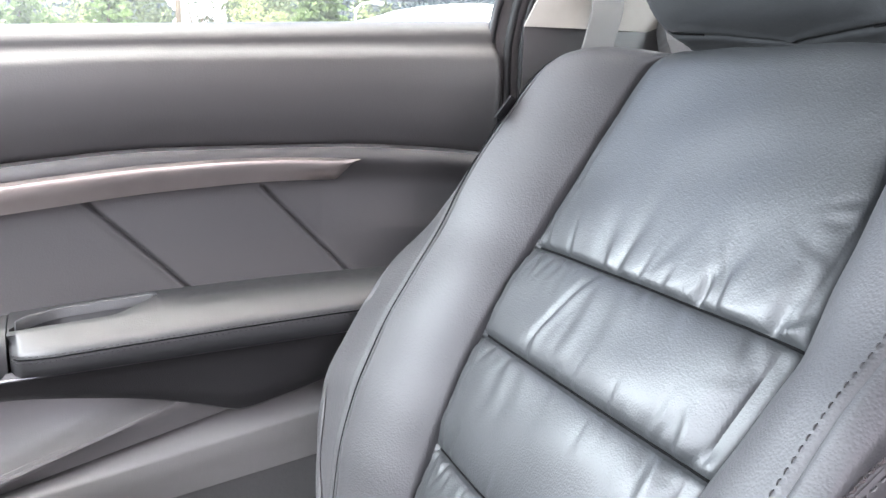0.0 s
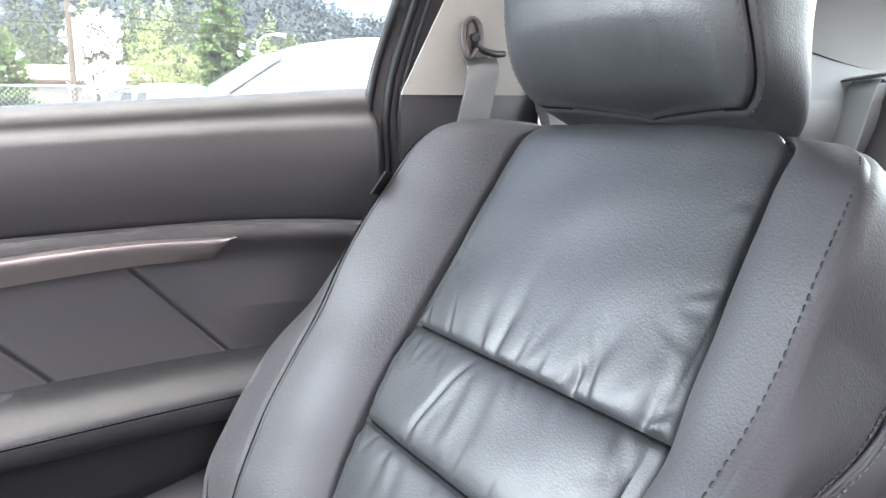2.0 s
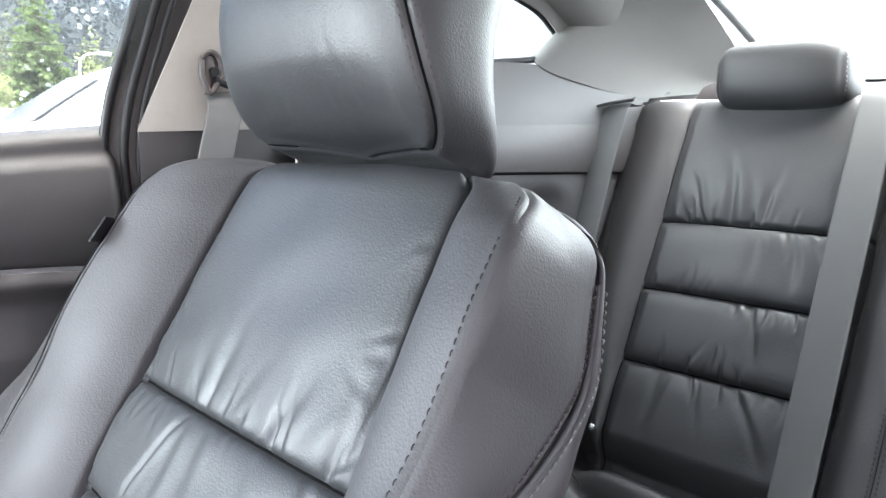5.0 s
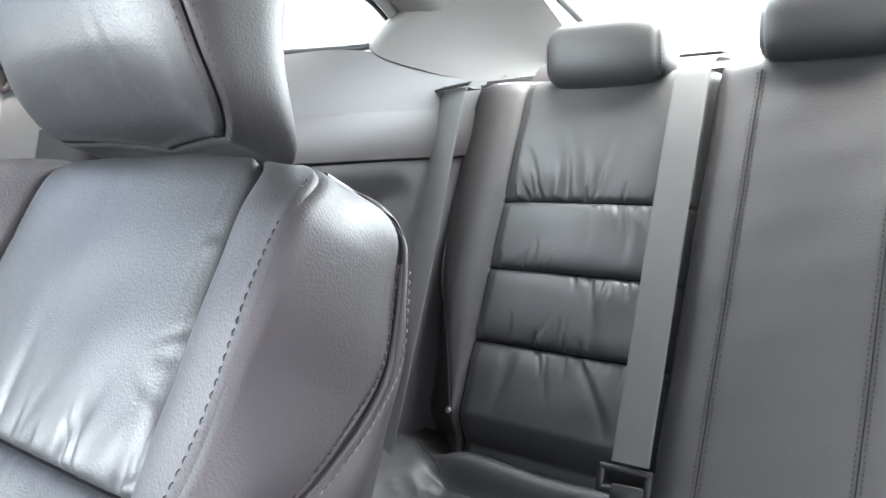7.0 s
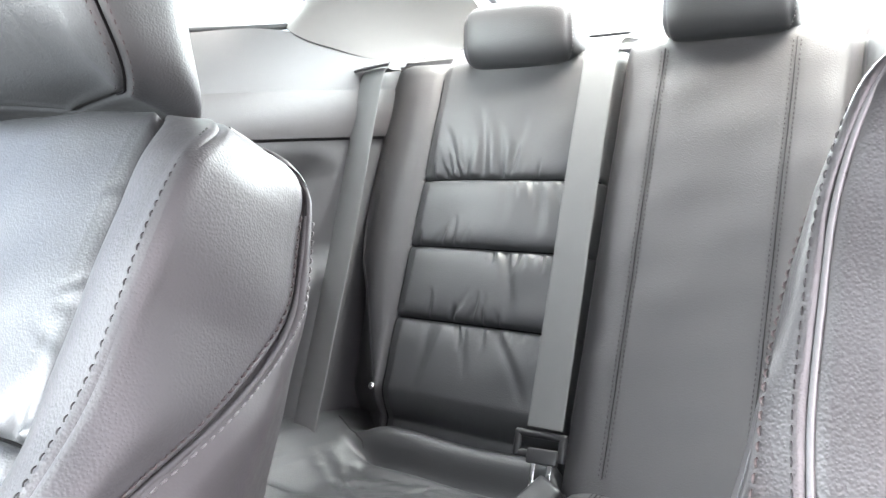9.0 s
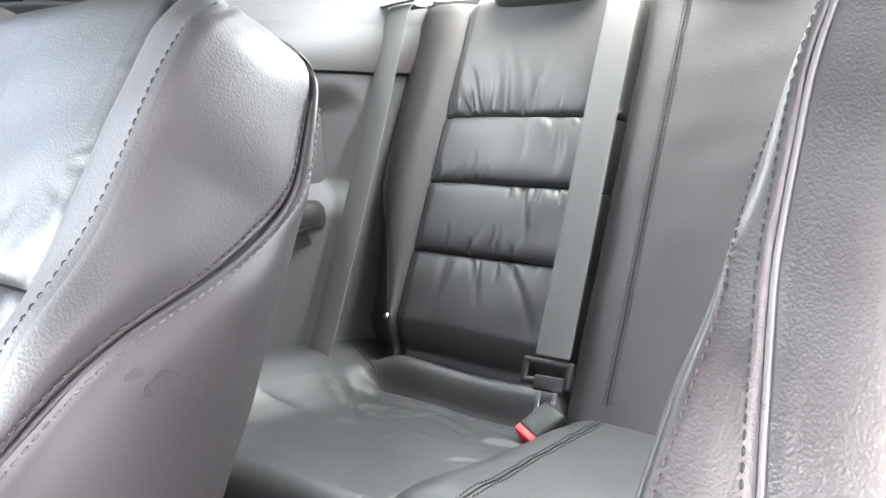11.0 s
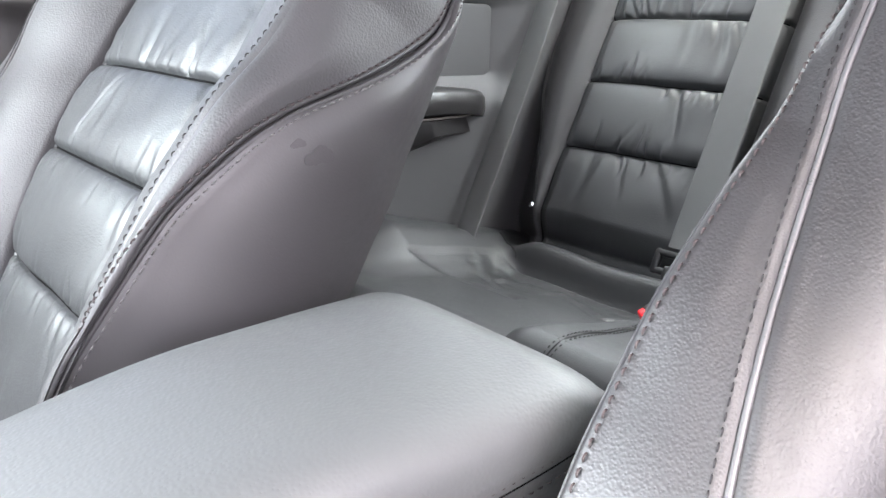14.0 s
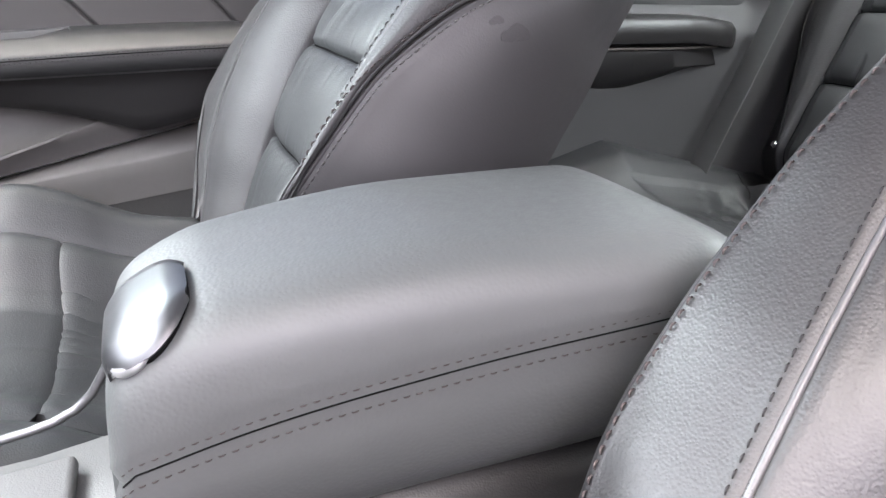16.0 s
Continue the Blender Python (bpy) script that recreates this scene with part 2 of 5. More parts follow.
def sheet(name, p, thick, mat, parent=None, label="", flip=False, wrap=False):
    """A solid skin: the grid p (rows, columns, 3) with a thickness behind it."""
    p = np.asarray(p, float)
    r, c = p.shape[:2]
    n = normals_of(p, wrap) * (-1 if flip else 1)
    q = p - n * thick
    v = np.concatenate([p.reshape(-1, 3), q.reshape(-1, 3)])
    f = [*grid_faces(r, c, wrap, 0, flip), *grid_faces(r, c, wrap, r * c, not flip)]
    edge = [[i * c + j for j in range(c)] + ([i * c] if wrap else []) for i in (0, r - 1)]
    if not wrap:
        edge += [[i * c + j for i in range(r)] for j in (0, c - 1)]
    for k, e in enumerate(edge):
        for a, b in zip(e[:-1], e[1:]):
            f.append((a, b, b + r * c, a + r * c))
    me = mesh_of(name, v, f)
    bm = bmesh.new()
    bm.from_mesh(me)
    bmesh.ops.recalc_face_normals(bm, faces=bm.faces)
    bm.to_mesh(me)
    bm.free()
    ob = link(name, me, mat, parent, label)
    me.set_sharp_from_angle(angle=radians(50))
    return ob


def loft(name, p, mat, parent=None, label=""):
    """A closed body: rows of rings (rows, columns, 3), with both ends filled."""
    r, c = p.shape[:2]
    f = [*grid_faces(r, c, True), list(range(c - 1, -1, -1)), [(r - 1) * c + j for j in range(c)]]
    me = mesh_of(name, p, f)
    bm = bmesh.new()
    bm.from_mesh(me)
    bmesh.ops.recalc_face_normals(bm, faces=bm.faces)
    bm.to_mesh(me)
    bm.free()
    ob = link(name, me, mat, parent, label)
    me.set_sharp_from_angle(angle=radians(60))
    return ob


def tube_verts(path, radius, sides=8):
    p = np.asarray(path, float)
    t = np.gradient(p, axis=0)
    t /= np.maximum(np.linalg.norm(t, axis=1, keepdims=True), 1e-9)
    up = np.array([0.31, 0.17, 0.93])
    a = np.cross(t, up)
    a /= np.linalg.norm(a, axis=1, keepdims=True)
    b = np.cross(t, a)
    ang = np.linspace(0, 2 * np.pi, sides, endpoint=False)
    rad = np.broadcast_to(np.asarray(radius, float), (len(p),))[:, None, None]
    return p[:, None] + rad * (np.cos(ang)[None, :, None] * a[:, None] + np.sin(ang)[None, :, None] * b[:, None])


def tube(name, path, radius, mat, parent=None, label="", sides=8):
    return loft(name, tube_verts(path, radius, sides), mat, parent, label)


def stitches(name, path, normal, mat, parent, length=0.0055, gap=0.0035, radius=0.0006, lift=0.0006, label=""):
    """A row of thread stitches along a path, as one joined mesh."""
    p = np.asarray(path, float)
    nn = np.broadcast_to(np.asarray(normal, float), p.shape)
    s = np.concatenate([[0], np.cumsum(np.linalg.norm(np.diff(p, axis=0), axis=1))])
    vs, fs = [], []
    x = gap
    while x + length < s[-1]:
        u = np.linspace(x, x + length, 4)
        q = np.stack([np.interp(u, s, p[:, k]) for k in range(3)], 1)
        m = np.stack([np.interp(u, s, nn[:, k]) for k in range(3)], 1)
        q = q + m * (lift + np.array([-radius, radius * 0.5, radius * 0.5, -radius]))[:, None]
        ring = tube_verts(q, [radius * 0.6, radius, radius, radius * 0.6], 5)
        b = len(vs) * 20
        vs.append(ring.reshape(-1, 3))
        fs += [*grid_faces(4, 5, True, b), [b + 4, b + 3, b + 2, b + 1, b], [b + 15, b + 16, b + 17, b + 18, b + 19]]
        x += length + gap
    if vs:
        return link(name, mesh_of(name, np.concatenate(vs), fs), mat, parent, label)


def strap(name, path, across, width, thick, mat, parent=None, label=""):
    """A flat webbing along a path; across gives its width direction."""
    p = np.asarray(path, float)
    a = np.broadcast_to(np.asarray(across, float), p.shape)
    a = a / np.linalg.norm(a, axis=1, keepdims=True)
    t = np.gradient(p, axis=0)
    t /= np.linalg.norm(t, axis=1, keepdims=True)
    n = np.cross(t, a)
    n /= np.linalg.norm(n, axis=1, keepdims=True)
    prof = [(-.5, -.2), (-.49, .3), (-.44, .5), (0, .42), (.44, .5), (.49, .3), (.5, -.2), (.45, -.5), (0, -.42), (-.45, -.5)]
    ring = np.stack([p + a * (u * width) + n * (v * thick) for u, v in prof], 1)
    return loft(name, ring, mat, parent, label)


def pillow_grid(size, power=(4, 4), rows=28, cols=44):
    """A rounded block: superellipsoid of half sizes size, with its squareness."""
    hx, hy, hz = size
    v, u = np.meshgrid(np.linspace(-np.pi / 2, np.pi / 2, rows), np.linspace(0, 2 * np.pi, cols, endpoint=False), indexing="ij")
    e1, e2 = 2 / power[0], 2 / power[1]
    c = lambda a, e: np.sign(np.cos(a)) * np.abs(np.cos(a)) ** e
    s = lambda a, e: np.sign(np.sin(a)) * np.abs(np.sin(a)) ** e
    return np.stack([hx * c(v, e1) * c(u, e2), hy * c(v, e1) * s(u, e2), hz * s(v, e1)], -1)


def placed(p, m):
    p = np.asarray(p, float)
    a = np.array(m)
    return p @ a[:3, :3].T + a[:3, 3]


def rounded_box(name, size, m, mat, parent=None, label="", bevel=0.004, segments=3):
    bm = bmesh.new()
    bmesh.ops.create_cube(bm, size=1)
    bmesh.ops.scale(bm, vec=size, verts=bm.verts)
    bmesh.ops.bevel(bm, geom=bm.edges[:], offset=bevel, segments=segments, affect="EDGES", profile=0.5)
    bmesh.ops.transform(bm, matrix=m, verts=bm.verts)
    ob = part(name, bm, mat, parent, label)
    ob.data.set_sharp_from_angle(angle=radians(40))
    return ob


def gauss(x, s):
    return np.exp(-0.5 * (x / s) ** 2)


def creases(u, v, rng, n, box, length=(0.02, 0.06), width=(0.0025, 0.005), depth=(0.0008, 0.002), lean=0.35, root=None, fan=0.0):
    """Random leather creases in a (u, v) field: short soft furrows, mostly along v, that start at root."""
    u0, u1, v0, v1 = box
    out = np.zeros_like(u)
    for _ in range(n):
        cu = rng.uniform(u0, u1)
        ln, w, dp = rng.uniform(*length), rng.uniform(*width), rng.uniform(*depth)
        a = rng.normal(0, lean) + fan * (cu - (u0 + u1) / 2)
        if root is None:
            cv, up = rng.uniform(v0, v1), rng.choice([-1, 1])
        else:
            cv, up = root, 1 if root <= (v0 + v1) / 2 else -1
        dv = (v - cv) * up
        du = (u - cu) - a * dv - 0.15 * ln * np.sin(dv / ln * 2.2)
        fall = np.clip(dv / 0.006, 0, 1) * np.clip(1 - dv / ln, 0, 1) ** 0.8
        fall = np.where(dv < 0, 0, fall)
        out -= dp * fall * (gauss(du, w) - 0.55 * gauss(du - 2.1 * w, w * 1.2))
    return out


# ---- front seats ----
def bezier(a, c, b, t):
    """Quadratic curves between columns a and b (rows of 2D points), with control c; t along each."""
    t = t[None, :, None]
    return a[:, None] * (1 - t) ** 2 + 2 * c[:, None] * t * (1 - t) + b[:, None] * t * t


SEAM_D = (0.2285, 0.336, 0.46)


def dense_rows(lo, hi, n, seams):
    """Even rows with some more of them close to each seam."""
    near = np.array([s + k for s in seams for k in (-.0024, -.0012, 0, .0012, .0024, .0036)])
    rows = [v for v in np.linspace(lo, hi, n) if np.abs(near - v).min() > .0005]
    return np.sort(np.concatenate([rows, near]))


def front_seat(x, side, seed, tag, label, slide=0.0, upright=0.0, lean=0.02, band=0.0, flare=1.0, narrow=0.0):
    rng = np.random.RandomState(seed)
    seat = thing("car_seat", label, "car seat", (x, 0.3 + slide, 0.16), "front seats")
    base = np.array((0, -0.3, -0.16))
    hinge = pose(0, 0.30, 0.45) @ pose(0, 0, 0, upright, 0, 0) @ pose(0, -0.30, -0.45)
    turned = lambda q: placed(q, hinge)

    def to_local(w, d, n):
        return turned(np.stack([side * w, 0.62 - 0.532 * d - 0.847 * n, 0.99 - 0.847 * d + 0.532 * n], -1)) + base

    phi = np.linspace(np.pi / 2, 0, 12)
    body_rows = dense_rows(0.014, 0.62, 168, SEAM_D)
    d_rows = np.concatenate([[-0.025] * 3, 0.01 - 0.035 * np.sin(phi), body_rows])
    inset = np.concatenate([[0.035] * 3, 0.035 * (1 - np.cos(phi)), np.zeros(len(body_rows))])
    flat = np.concatenate([[0.03, 0.35, 0.7], np.ones(len(d_rows) - 3)])
    d = d_rows
    ws1 = spline([-.03, .0, .1, .23, .336, .46, .62], [.150, .160, .164, .166, .158, .148, .135])(d)
    nc = spline([-.03, 0, .12, .2285, .336, .46, .62], [-.004, .0, .004, .0085, .016, .004, -.03])(d)
    wr = spline([-.03, .005, .03, .06, .12, .2, .3, .4, .5, .62], [.206, .226, .238, .243, .247, .250, .249, .243, .233, .205])(d)
    nr = spline([-.03, .005, .03, .06, .12, .2, .36, .44, .5, .55, .62], [-.02, .022, .040, .048, .053, .057, .066, .062, .052, .036, .012])(d)
    w3 = spline([-.03, .09, .15, .2, .28, .36, .46, .62], [.206, .240, .258, .268, .268, .262, .250, .222])(d)
    n3 = spline([-.03, .09, .15, .2, .28, .36, .46, .62], [-.108, -.105, -.065, -.025, .018, .040, .042, .0])(d) - band * np.clip((d - .1) / .2, 0, 1)
    w3, n3, wr = w3, n3 + spline([-.03, .12, .24, .46, .62], [0, 0, .020, .024, .02])(d), wr + .004
    if narrow:
        wr = spline([-.03, .05, .123, .2, .283, .371, .466, .569, .62], [.215, .251, .263, .263, .254, .238, .212, .182, .165])(d)
        nr = spline([-.03, .05, .123, .2, .283, .371, .466, .569, .62], [-.01, .037, .036, .038, .050, .072, .100, .125, .13])(d)
        w3 = spline([-.03, .05, .1, .194, .288, .383, .477, .571, .62], [.225, .262, .281, .286, .292, .296, .288, .268, .25])(d)
        n3 = spline([-.03, .05, .1, .194, .288, .383, .477, .571, .62], [-.07, -.04, -.015, .022, .056, .088, .112, .128, .13])(d)
    wb = spline([-.03, .05, .2, .4, .62], [.19, .225, .245, .25, .235])(d)
    nb = spline([-.03, .05, .2, .4, .62], [-.112, -.122, -.13, -.135, -.13])(d)
    st = lambda *c: np.stack(c, -1)
    a0, a1, a2, a3, a4, a5 = st(0 * d, nc + .005), st(ws1, nc - .003), st(wr, nr), st(w3, n3), st(wb, nb), st(0 * d, nb - .02)
    c1 = st(.72 * ws1, nc + .007)
    c2 = st(ws1 + .22 * (wr - ws1), nc + .78 * (nr - nc) + .004)
    c3 = st((wr + w3) / 2 + .008, np.maximum(nr, n3) + .008) if narrow else st(np.maximum(wr, w3) + .016, .55 * nr + .45 * n3 + .012)
    c4 = st(np.maximum(w3, wb) + spline([-.03, .1, .3, .45, .62], [.012, .02, .036, .04, .03])(d) * (1 - .6 * narrow), .5 * n3 + .5 * nb + .01)
    c5 = st(.7 * wb, nb - .035)
    counts = (88, 30, 18, 22, 12)
    segs, ends = [], [0]
    for (a, c, b), k in zip(((a0, c1, a1), (a1, c2, a2), (a2, c3, a3), (a3, c4, a4), (a4, c5, a5)), counts):
        segs.append(bezier(a, c, b, np.linspace(0, 1, k, endpoint=False)))
        ends.append(ends[-1] + k)
    half = np.concatenate(segs + [a5[:, None]], 1)
    half[..., 0] *= (1 - inset / 0.2)[:, None]
    nm = -0.045
    half[..., 1] = nm + (half[..., 1] - nm) * ((1 - inset / 0.085) * flat)[:, None]
    fade = spline([-.03, .16, .28, .62], [1, 1, .4, .3])(d)[:, None]
    lift = lean * fade * np.clip((half[..., 0] - .15) / .1, 0, 1.2) * np.clip((half[..., 1] + .1) / .1, 0, 1)
    other = half[:, 1:-1][:, ::-1].copy()
    other[..., 1] += lift[:, 1:-1][:, ::-1]
    half[..., 1] -= lift
    # on the inner side the panel seam runs closer to the ridge, lower down
    w0 = half[..., 0].copy()
    pull = np.where(w0 < ws1[:, None], (w0 / ws1[:, None]) ** 2, np.clip((wr[:, None] - w0) / (wr - ws1)[:, None], 0, 1))
    pull[:, ends[2]:] = 0
    half[..., 0] += pull * (0 if narrow else .017) * np.clip((d - .08) / .16, 0, 1)[:, None]
    # the outer side swells towards the hip
    beyond = np.clip((np.arange(half.shape[1]) - ends[2]) / 10.0, 0, 1)
    beyond = beyond * np.clip((half.shape[1] - 1 - np.arange(half.shape[1])) / 12.0, 0, 1)
    swell = flare * spline([-.03, .08, .22, .36, .46, .56, .62], [.0, .004, .022, .042, .046, .022, -.015])(d)
    other[..., 0] += (swell[:, None] * beyond[None])[:, 1:-1][:, ::-1]
    other[..., 0] *= -1
    ring = np.concatenate([half, other], 1)
    cols = ring.shape[1]
    w, n = ring[..., 0], ring[..., 1]
    dd = np.repeat(d[:, None], cols, 1)
    drop = 0.010 * np.clip((w - .17) / .06, 0, 1) * np.exp(-np.clip(dd, 0, 1) / .05) * np.clip((n + .09) / .05, 0, 1)
    p = to_local(w, dd + drop * (0 if narrow else 1), n)
    nrm = normals_of(p, True)
    if np.dot(nrm[60, 0], np.array((0, -.847, .532))) < 0:
        nrm = -nrm
    # relief: seams, padding and creases
    step = np.linalg.norm(np.diff(np.concatenate([p, p[:, :1]], 1), axis=1), axis=2)
    arc = np.concatenate([np.zeros((len(d), 1)), np.cumsum(step, 1)[:, :-1]], 1)
    total = step.sum(1, keepdims=True)
    def from_col(k):
        a = np.abs(arc - arc[:, k:k + 1])
        return np.minimum(a, total - a)
    relief = np.zeros_like(w)
    for k in (ends[1], cols - ends[1]):
        relief -= 0.005 * gauss(from_col(k), 0.0032) - 0.0015 * gauss(from_col(k), 0.012)
    for k in (ends[2], cols - ends[2]):
        relief -= 0.0022 * gauss(from_col(k), 0.0018)
        relief += 0.0012 * gauss(from_col(k) - 0.006, 0.004)
    for k in (ends[3], cols - ends[3]):
        relief -= 0.0024 * gauss(from_col(k), 0.0022)
        relief += 0.0018 * gauss(from_col(k) - 0.007, 0.004)
    front = np.zeros_like(w)
    front[:, :ends[1]] = 1
    front[:, cols - ends[1] + 1:] = 1
    edge = np.clip((ws1[:, None] - np.abs(w)) / 0.022, 0, 1)
    lines = (-0.03,) + SEAM_D + (0.66,)
    for i in range(4):
        lo, hi = lines[i], lines[i + 1]
        t = np.clip((dd - lo) / (hi - lo), 0, 1)
        puff = 1 - np.abs(2 * t - 1) ** (7 if i == 0 else 4)
        relief += front * edge ** 0.5 * puff * (0.009 if i else 0.006) * ((dd >= lo) & (dd < hi))
    for s in SEAM_D:
        relief -= front * 0.006 * gauss(dd - s, 0.0021)
    fold = np.zeros_like(w)
    soft_fold = dict(length=(.05, .13), width=(.004, .008), depth=(.0005, .0013))
    sharp = dict(length=(.014, .05), width=(.0022, .004), depth=(.0007, .0018))
    top = dd < SEAM_D[0]
    fold += creases(w, dd, rng, 13, (-.15, .15, .0, SEAM_D[0]), root=SEAM_D[0], lean=.12, fan=4.0, **soft_fold) * top
    fold += creases(w, dd, rng, 16, (-.15, .15, .0, SEAM_D[0]), root=SEAM_D[0], lean=.2, fan=5.0, **sharp) * top
    fold += creases(w, dd, rng, 11, (.07, .155, .0, SEAM_D[0]), root=SEAM_D[0], lean=.3, fan=5.0, length=(.03, .08), width=(.0026, .0045), depth=(.0012, .0026)) * top
    for lo, hi in zip(SEAM_D, (*SEAM_D[1:], 0.62)):
        inside = (dd > lo) & (dd < hi)
        fold += creases(w, dd, rng, 12, (-.15, .15, lo, hi), root=lo, lean=.15, **sharp) * inside
        fold += creases(w, dd, rng, 7, (-.15, .15, lo, hi), root=lo, lean=.12, **soft_fold) * inside
        fold += creases(w, dd, rng, 9, (-.15, .15, lo, hi), root=hi, lean=.2, **sharp) * inside
        fold += creases(w, dd, rng, 5, (.08, .155, lo, hi), root=hi, lean=.3, length=(.02, .05), width=(.0026, .0045), depth=(.001, .0024)) * inside
        fold += creases(w, dd, rng, 6, (-.155, -.10, lo, hi), root=lo, lean=.3, length=(.015, .05), width=(.0024, .004), depth=(.001, .002)) * inside
    lo, hi = SEAM_D[0], SEAM_D[1]
    fold -= (0.0030 * gauss(w + 0.035 + 0.35 * (dd - lo), 0.0032) - .0016 * gauss(w + 0.026 + 0.35 * (dd - lo), 0.004)) * np.clip((dd - lo) / .02, 0, 1) * np.clip((hi - dd) / .02, 0, 1)
    # creases that fan out of the long side seams
    for s in (-1, 1):
        f = creases(dd, ws1[:, None] - s * w, rng, 22, (.03, .5, 0, .16), root=0.0, length=(.015, .045), width=(.0028, .005), lean=0.5, depth=(.0004, .0011))
        fold += f
    relief += fold * front
    soft = noise_field(w, dd, seed)
    relief += soft * 0.0022
    p = p + nrm * relief[..., None]

    seam_rows = [int(np.argmin(np.abs(d - s))) for s in SEAM_D]
    order = np.concatenate([np.arange(cols - ends[1], cols), np.arange(0, ends[1] + 1)])
    cuts = [0, *seam_rows, len(d) - 1]
    for a, b in zip(cuts[:-1], cuts[1:]):
        sheet("back_panel", p[a:b + 1][:, order], 0.004, LEATHER, seat, "gathered black leather panel", flip=side < 0)
    for sgn in (1, -1):
        def span(a, b):
            k = np.arange(a, b + 1)
            return k if sgn > 0 else (cols - k[::-1])
        sheet("bolster", p[:, span(ends[1], ends[2])], 0.004, SHADED_PEBBLED if narrow else LEATHER_SIDE, seat, flip=side < 0)
        sheet("bolster_side", p[:, span(ends[2], ends[3])], 0.004, SHADED_PEBBLED if narrow else LEATHER_SIDE, seat, flip=side < 0)
        sheet("side_panel", p[:, span(ends[3], ends[4])], 0.004, FLANK, seat, flip=side < 0)
    sheet("rear_shell", p[:, np.arange(ends[4], cols - ends[4] + 1)], 0.004, LEATHER_SIDE, seat, flip=side < 0)
    # piping on the ridge and twin rows of thread
    def beside(k, off, rows):
        out, nor = [], []
        ext = lambda v: np.concatenate([v, v, v])
        for r in range(len(d))[rows]:
            u = np.concatenate([arc[r] - total[r], arc[r], arc[r] + total[r]])
            t = arc[r, k] + off
            out.append([np.interp(t, u, ext(p[r, :, c])) for c in range(3)])
            nor.append([np.interp(t, u, ext(nrm[r, :, c])) for c in range(3)])
        ease = lambda v: np.stack([np.convolve(np.pad(v[:, c], 3, "edge"), np.ones(7) / 7, "valid") for c in range(3)], 1)
        return ease(np.array(out)), ease(np.array(nor))
    for sgn in (1, -1):
        k = ends[2] if sgn > 0 else cols - ends[2]
        q, m = beside(k, 0, slice(8, 188, 2))
        if sgn < 0 or narrow:
            tube("piping", q + m * (.0016 if sgn < 0 else .0014), .0019 if sgn < 0 else .0020, SEAM if sgn < 0 else WELT, seat)
        for off in ((.0085 if narrow else -.0065,) if sgn > 0 else ()):
            q, m = beside(k, off, slice(8, 188, 2))
            stitches("stitching", q + m * (.0002 if narrow else .0005), m, STITCH, seat, length=.0044, gap=.0030, radius=.0006)
        if sgn < 0:
            q, m = beside(k, .0042, slice(8, 188, 2))
            tube("piping", q + m * .0002, .0016, LEATHER_SIDE, seat)
        k = ends[3] if sgn > 0 else cols - ends[3]
        q, m = beside(k, 0, slice(15, 188, 2))
        tube("seam_welt", q + m * (.0002 if narrow else .0005), .0010 if narrow else .0008, LEATHER_SIDE if narrow else GROOVE, seat)
        if sgn > 0 and not narrow:
            for off in (.0045, -.0045):
                q, m = beside(k, off, slice(15, 188, 2))
                tube("seam_roll", q - m * .0009, .0025, LEATHER_SIDE, seat)
        if sgn > 0:
            for off, mat in ((-.0095, STITCH_BROWN),) if narrow else ((.0095, STITCH_PALE), (-.0095, STITCH_BROWN)):
                q, m = beside(k, off, slice(15, 188, 2))
                stitches("stitching", q + m * .0008, m, mat, seat, length=.0048, gap=.0030, radius=.0008)
    for s in SEAM_D:
        r = int(np.argmin(np.abs(d - s)))
        q = p[r][order][3:-3] + nrm[r][order][3:-3] * .0008
        tube("seam_line", q, 0.0012, SEAM, seat)
    # scuff on the flank
    if tag:
        grid = p[:, ends[3]:ends[4]]
        for at, size in (((.285, .205, .597), .008), ((.285, .188, .612), .004)):
            gap = np.linalg.norm(grid - np.array(at), axis=2)
            r, k = np.unravel_index(np.argmin(gap), gap.shape)
            k = k + ends[3]
            o = nrm[r, k]
            a = np.cross(o, (0, 0, 1.0))
            a /= np.linalg.norm(a)
            b = np.cross(o, a)
            ang = np.linspace(0, 2 * np.pi, 26, endpoint=False)
            rad = size * (1 + .22 * np.sin(2 * ang + 1) + .16 * np.sin(3 * ang) + rng.normal(0, .04, 26))
            ring = [p[r, k] + o * .0003 + (a * math.cos(t) * 1.3 + b * math.sin(t)) * q for t, q in zip(ang, rad)]
            link("scuff_mark", mesh_of("scuff_mark", np.array([*ring, *(np.array(ring) - o * .0006)]), [list(range(26)), *[(i, (i + 1) % 26, 26 + (i + 1) % 26, 26 + i) for i in range(26)]]), SCUFF, seat, "dark scuff mark on the leather flank", smooth=False)
    # woven tag in the outer seam
    if tag:
        k, r = cols - ends[2], int(np.argmin(np.abs(d - 0.108)))
        t = p[r + 8, k] - p[r, k]
        t /= np.linalg.norm(t)
        o = np.array((0.55, -0.75, 0.2))
        o /= np.linalg.norm(o)
        b = np.cross(t, o)
        path = np.stack([p[r, k] + nrm[r, k] * 0.003 + o * (0.0005 + 0.017 * s) + b * 0.001 * math.sin(3 * s) for s in np.linspace(0, 1, 6)])
        strap("tag", path, t, 0.030, 0.0022, BLACK, seat, "small black woven side tag")
    # head restraint on two posts
    front_headrest(seat, side, base, rng, hinge)
    # cushion
    front_cushion(seat, side, base, rng)
    return seat


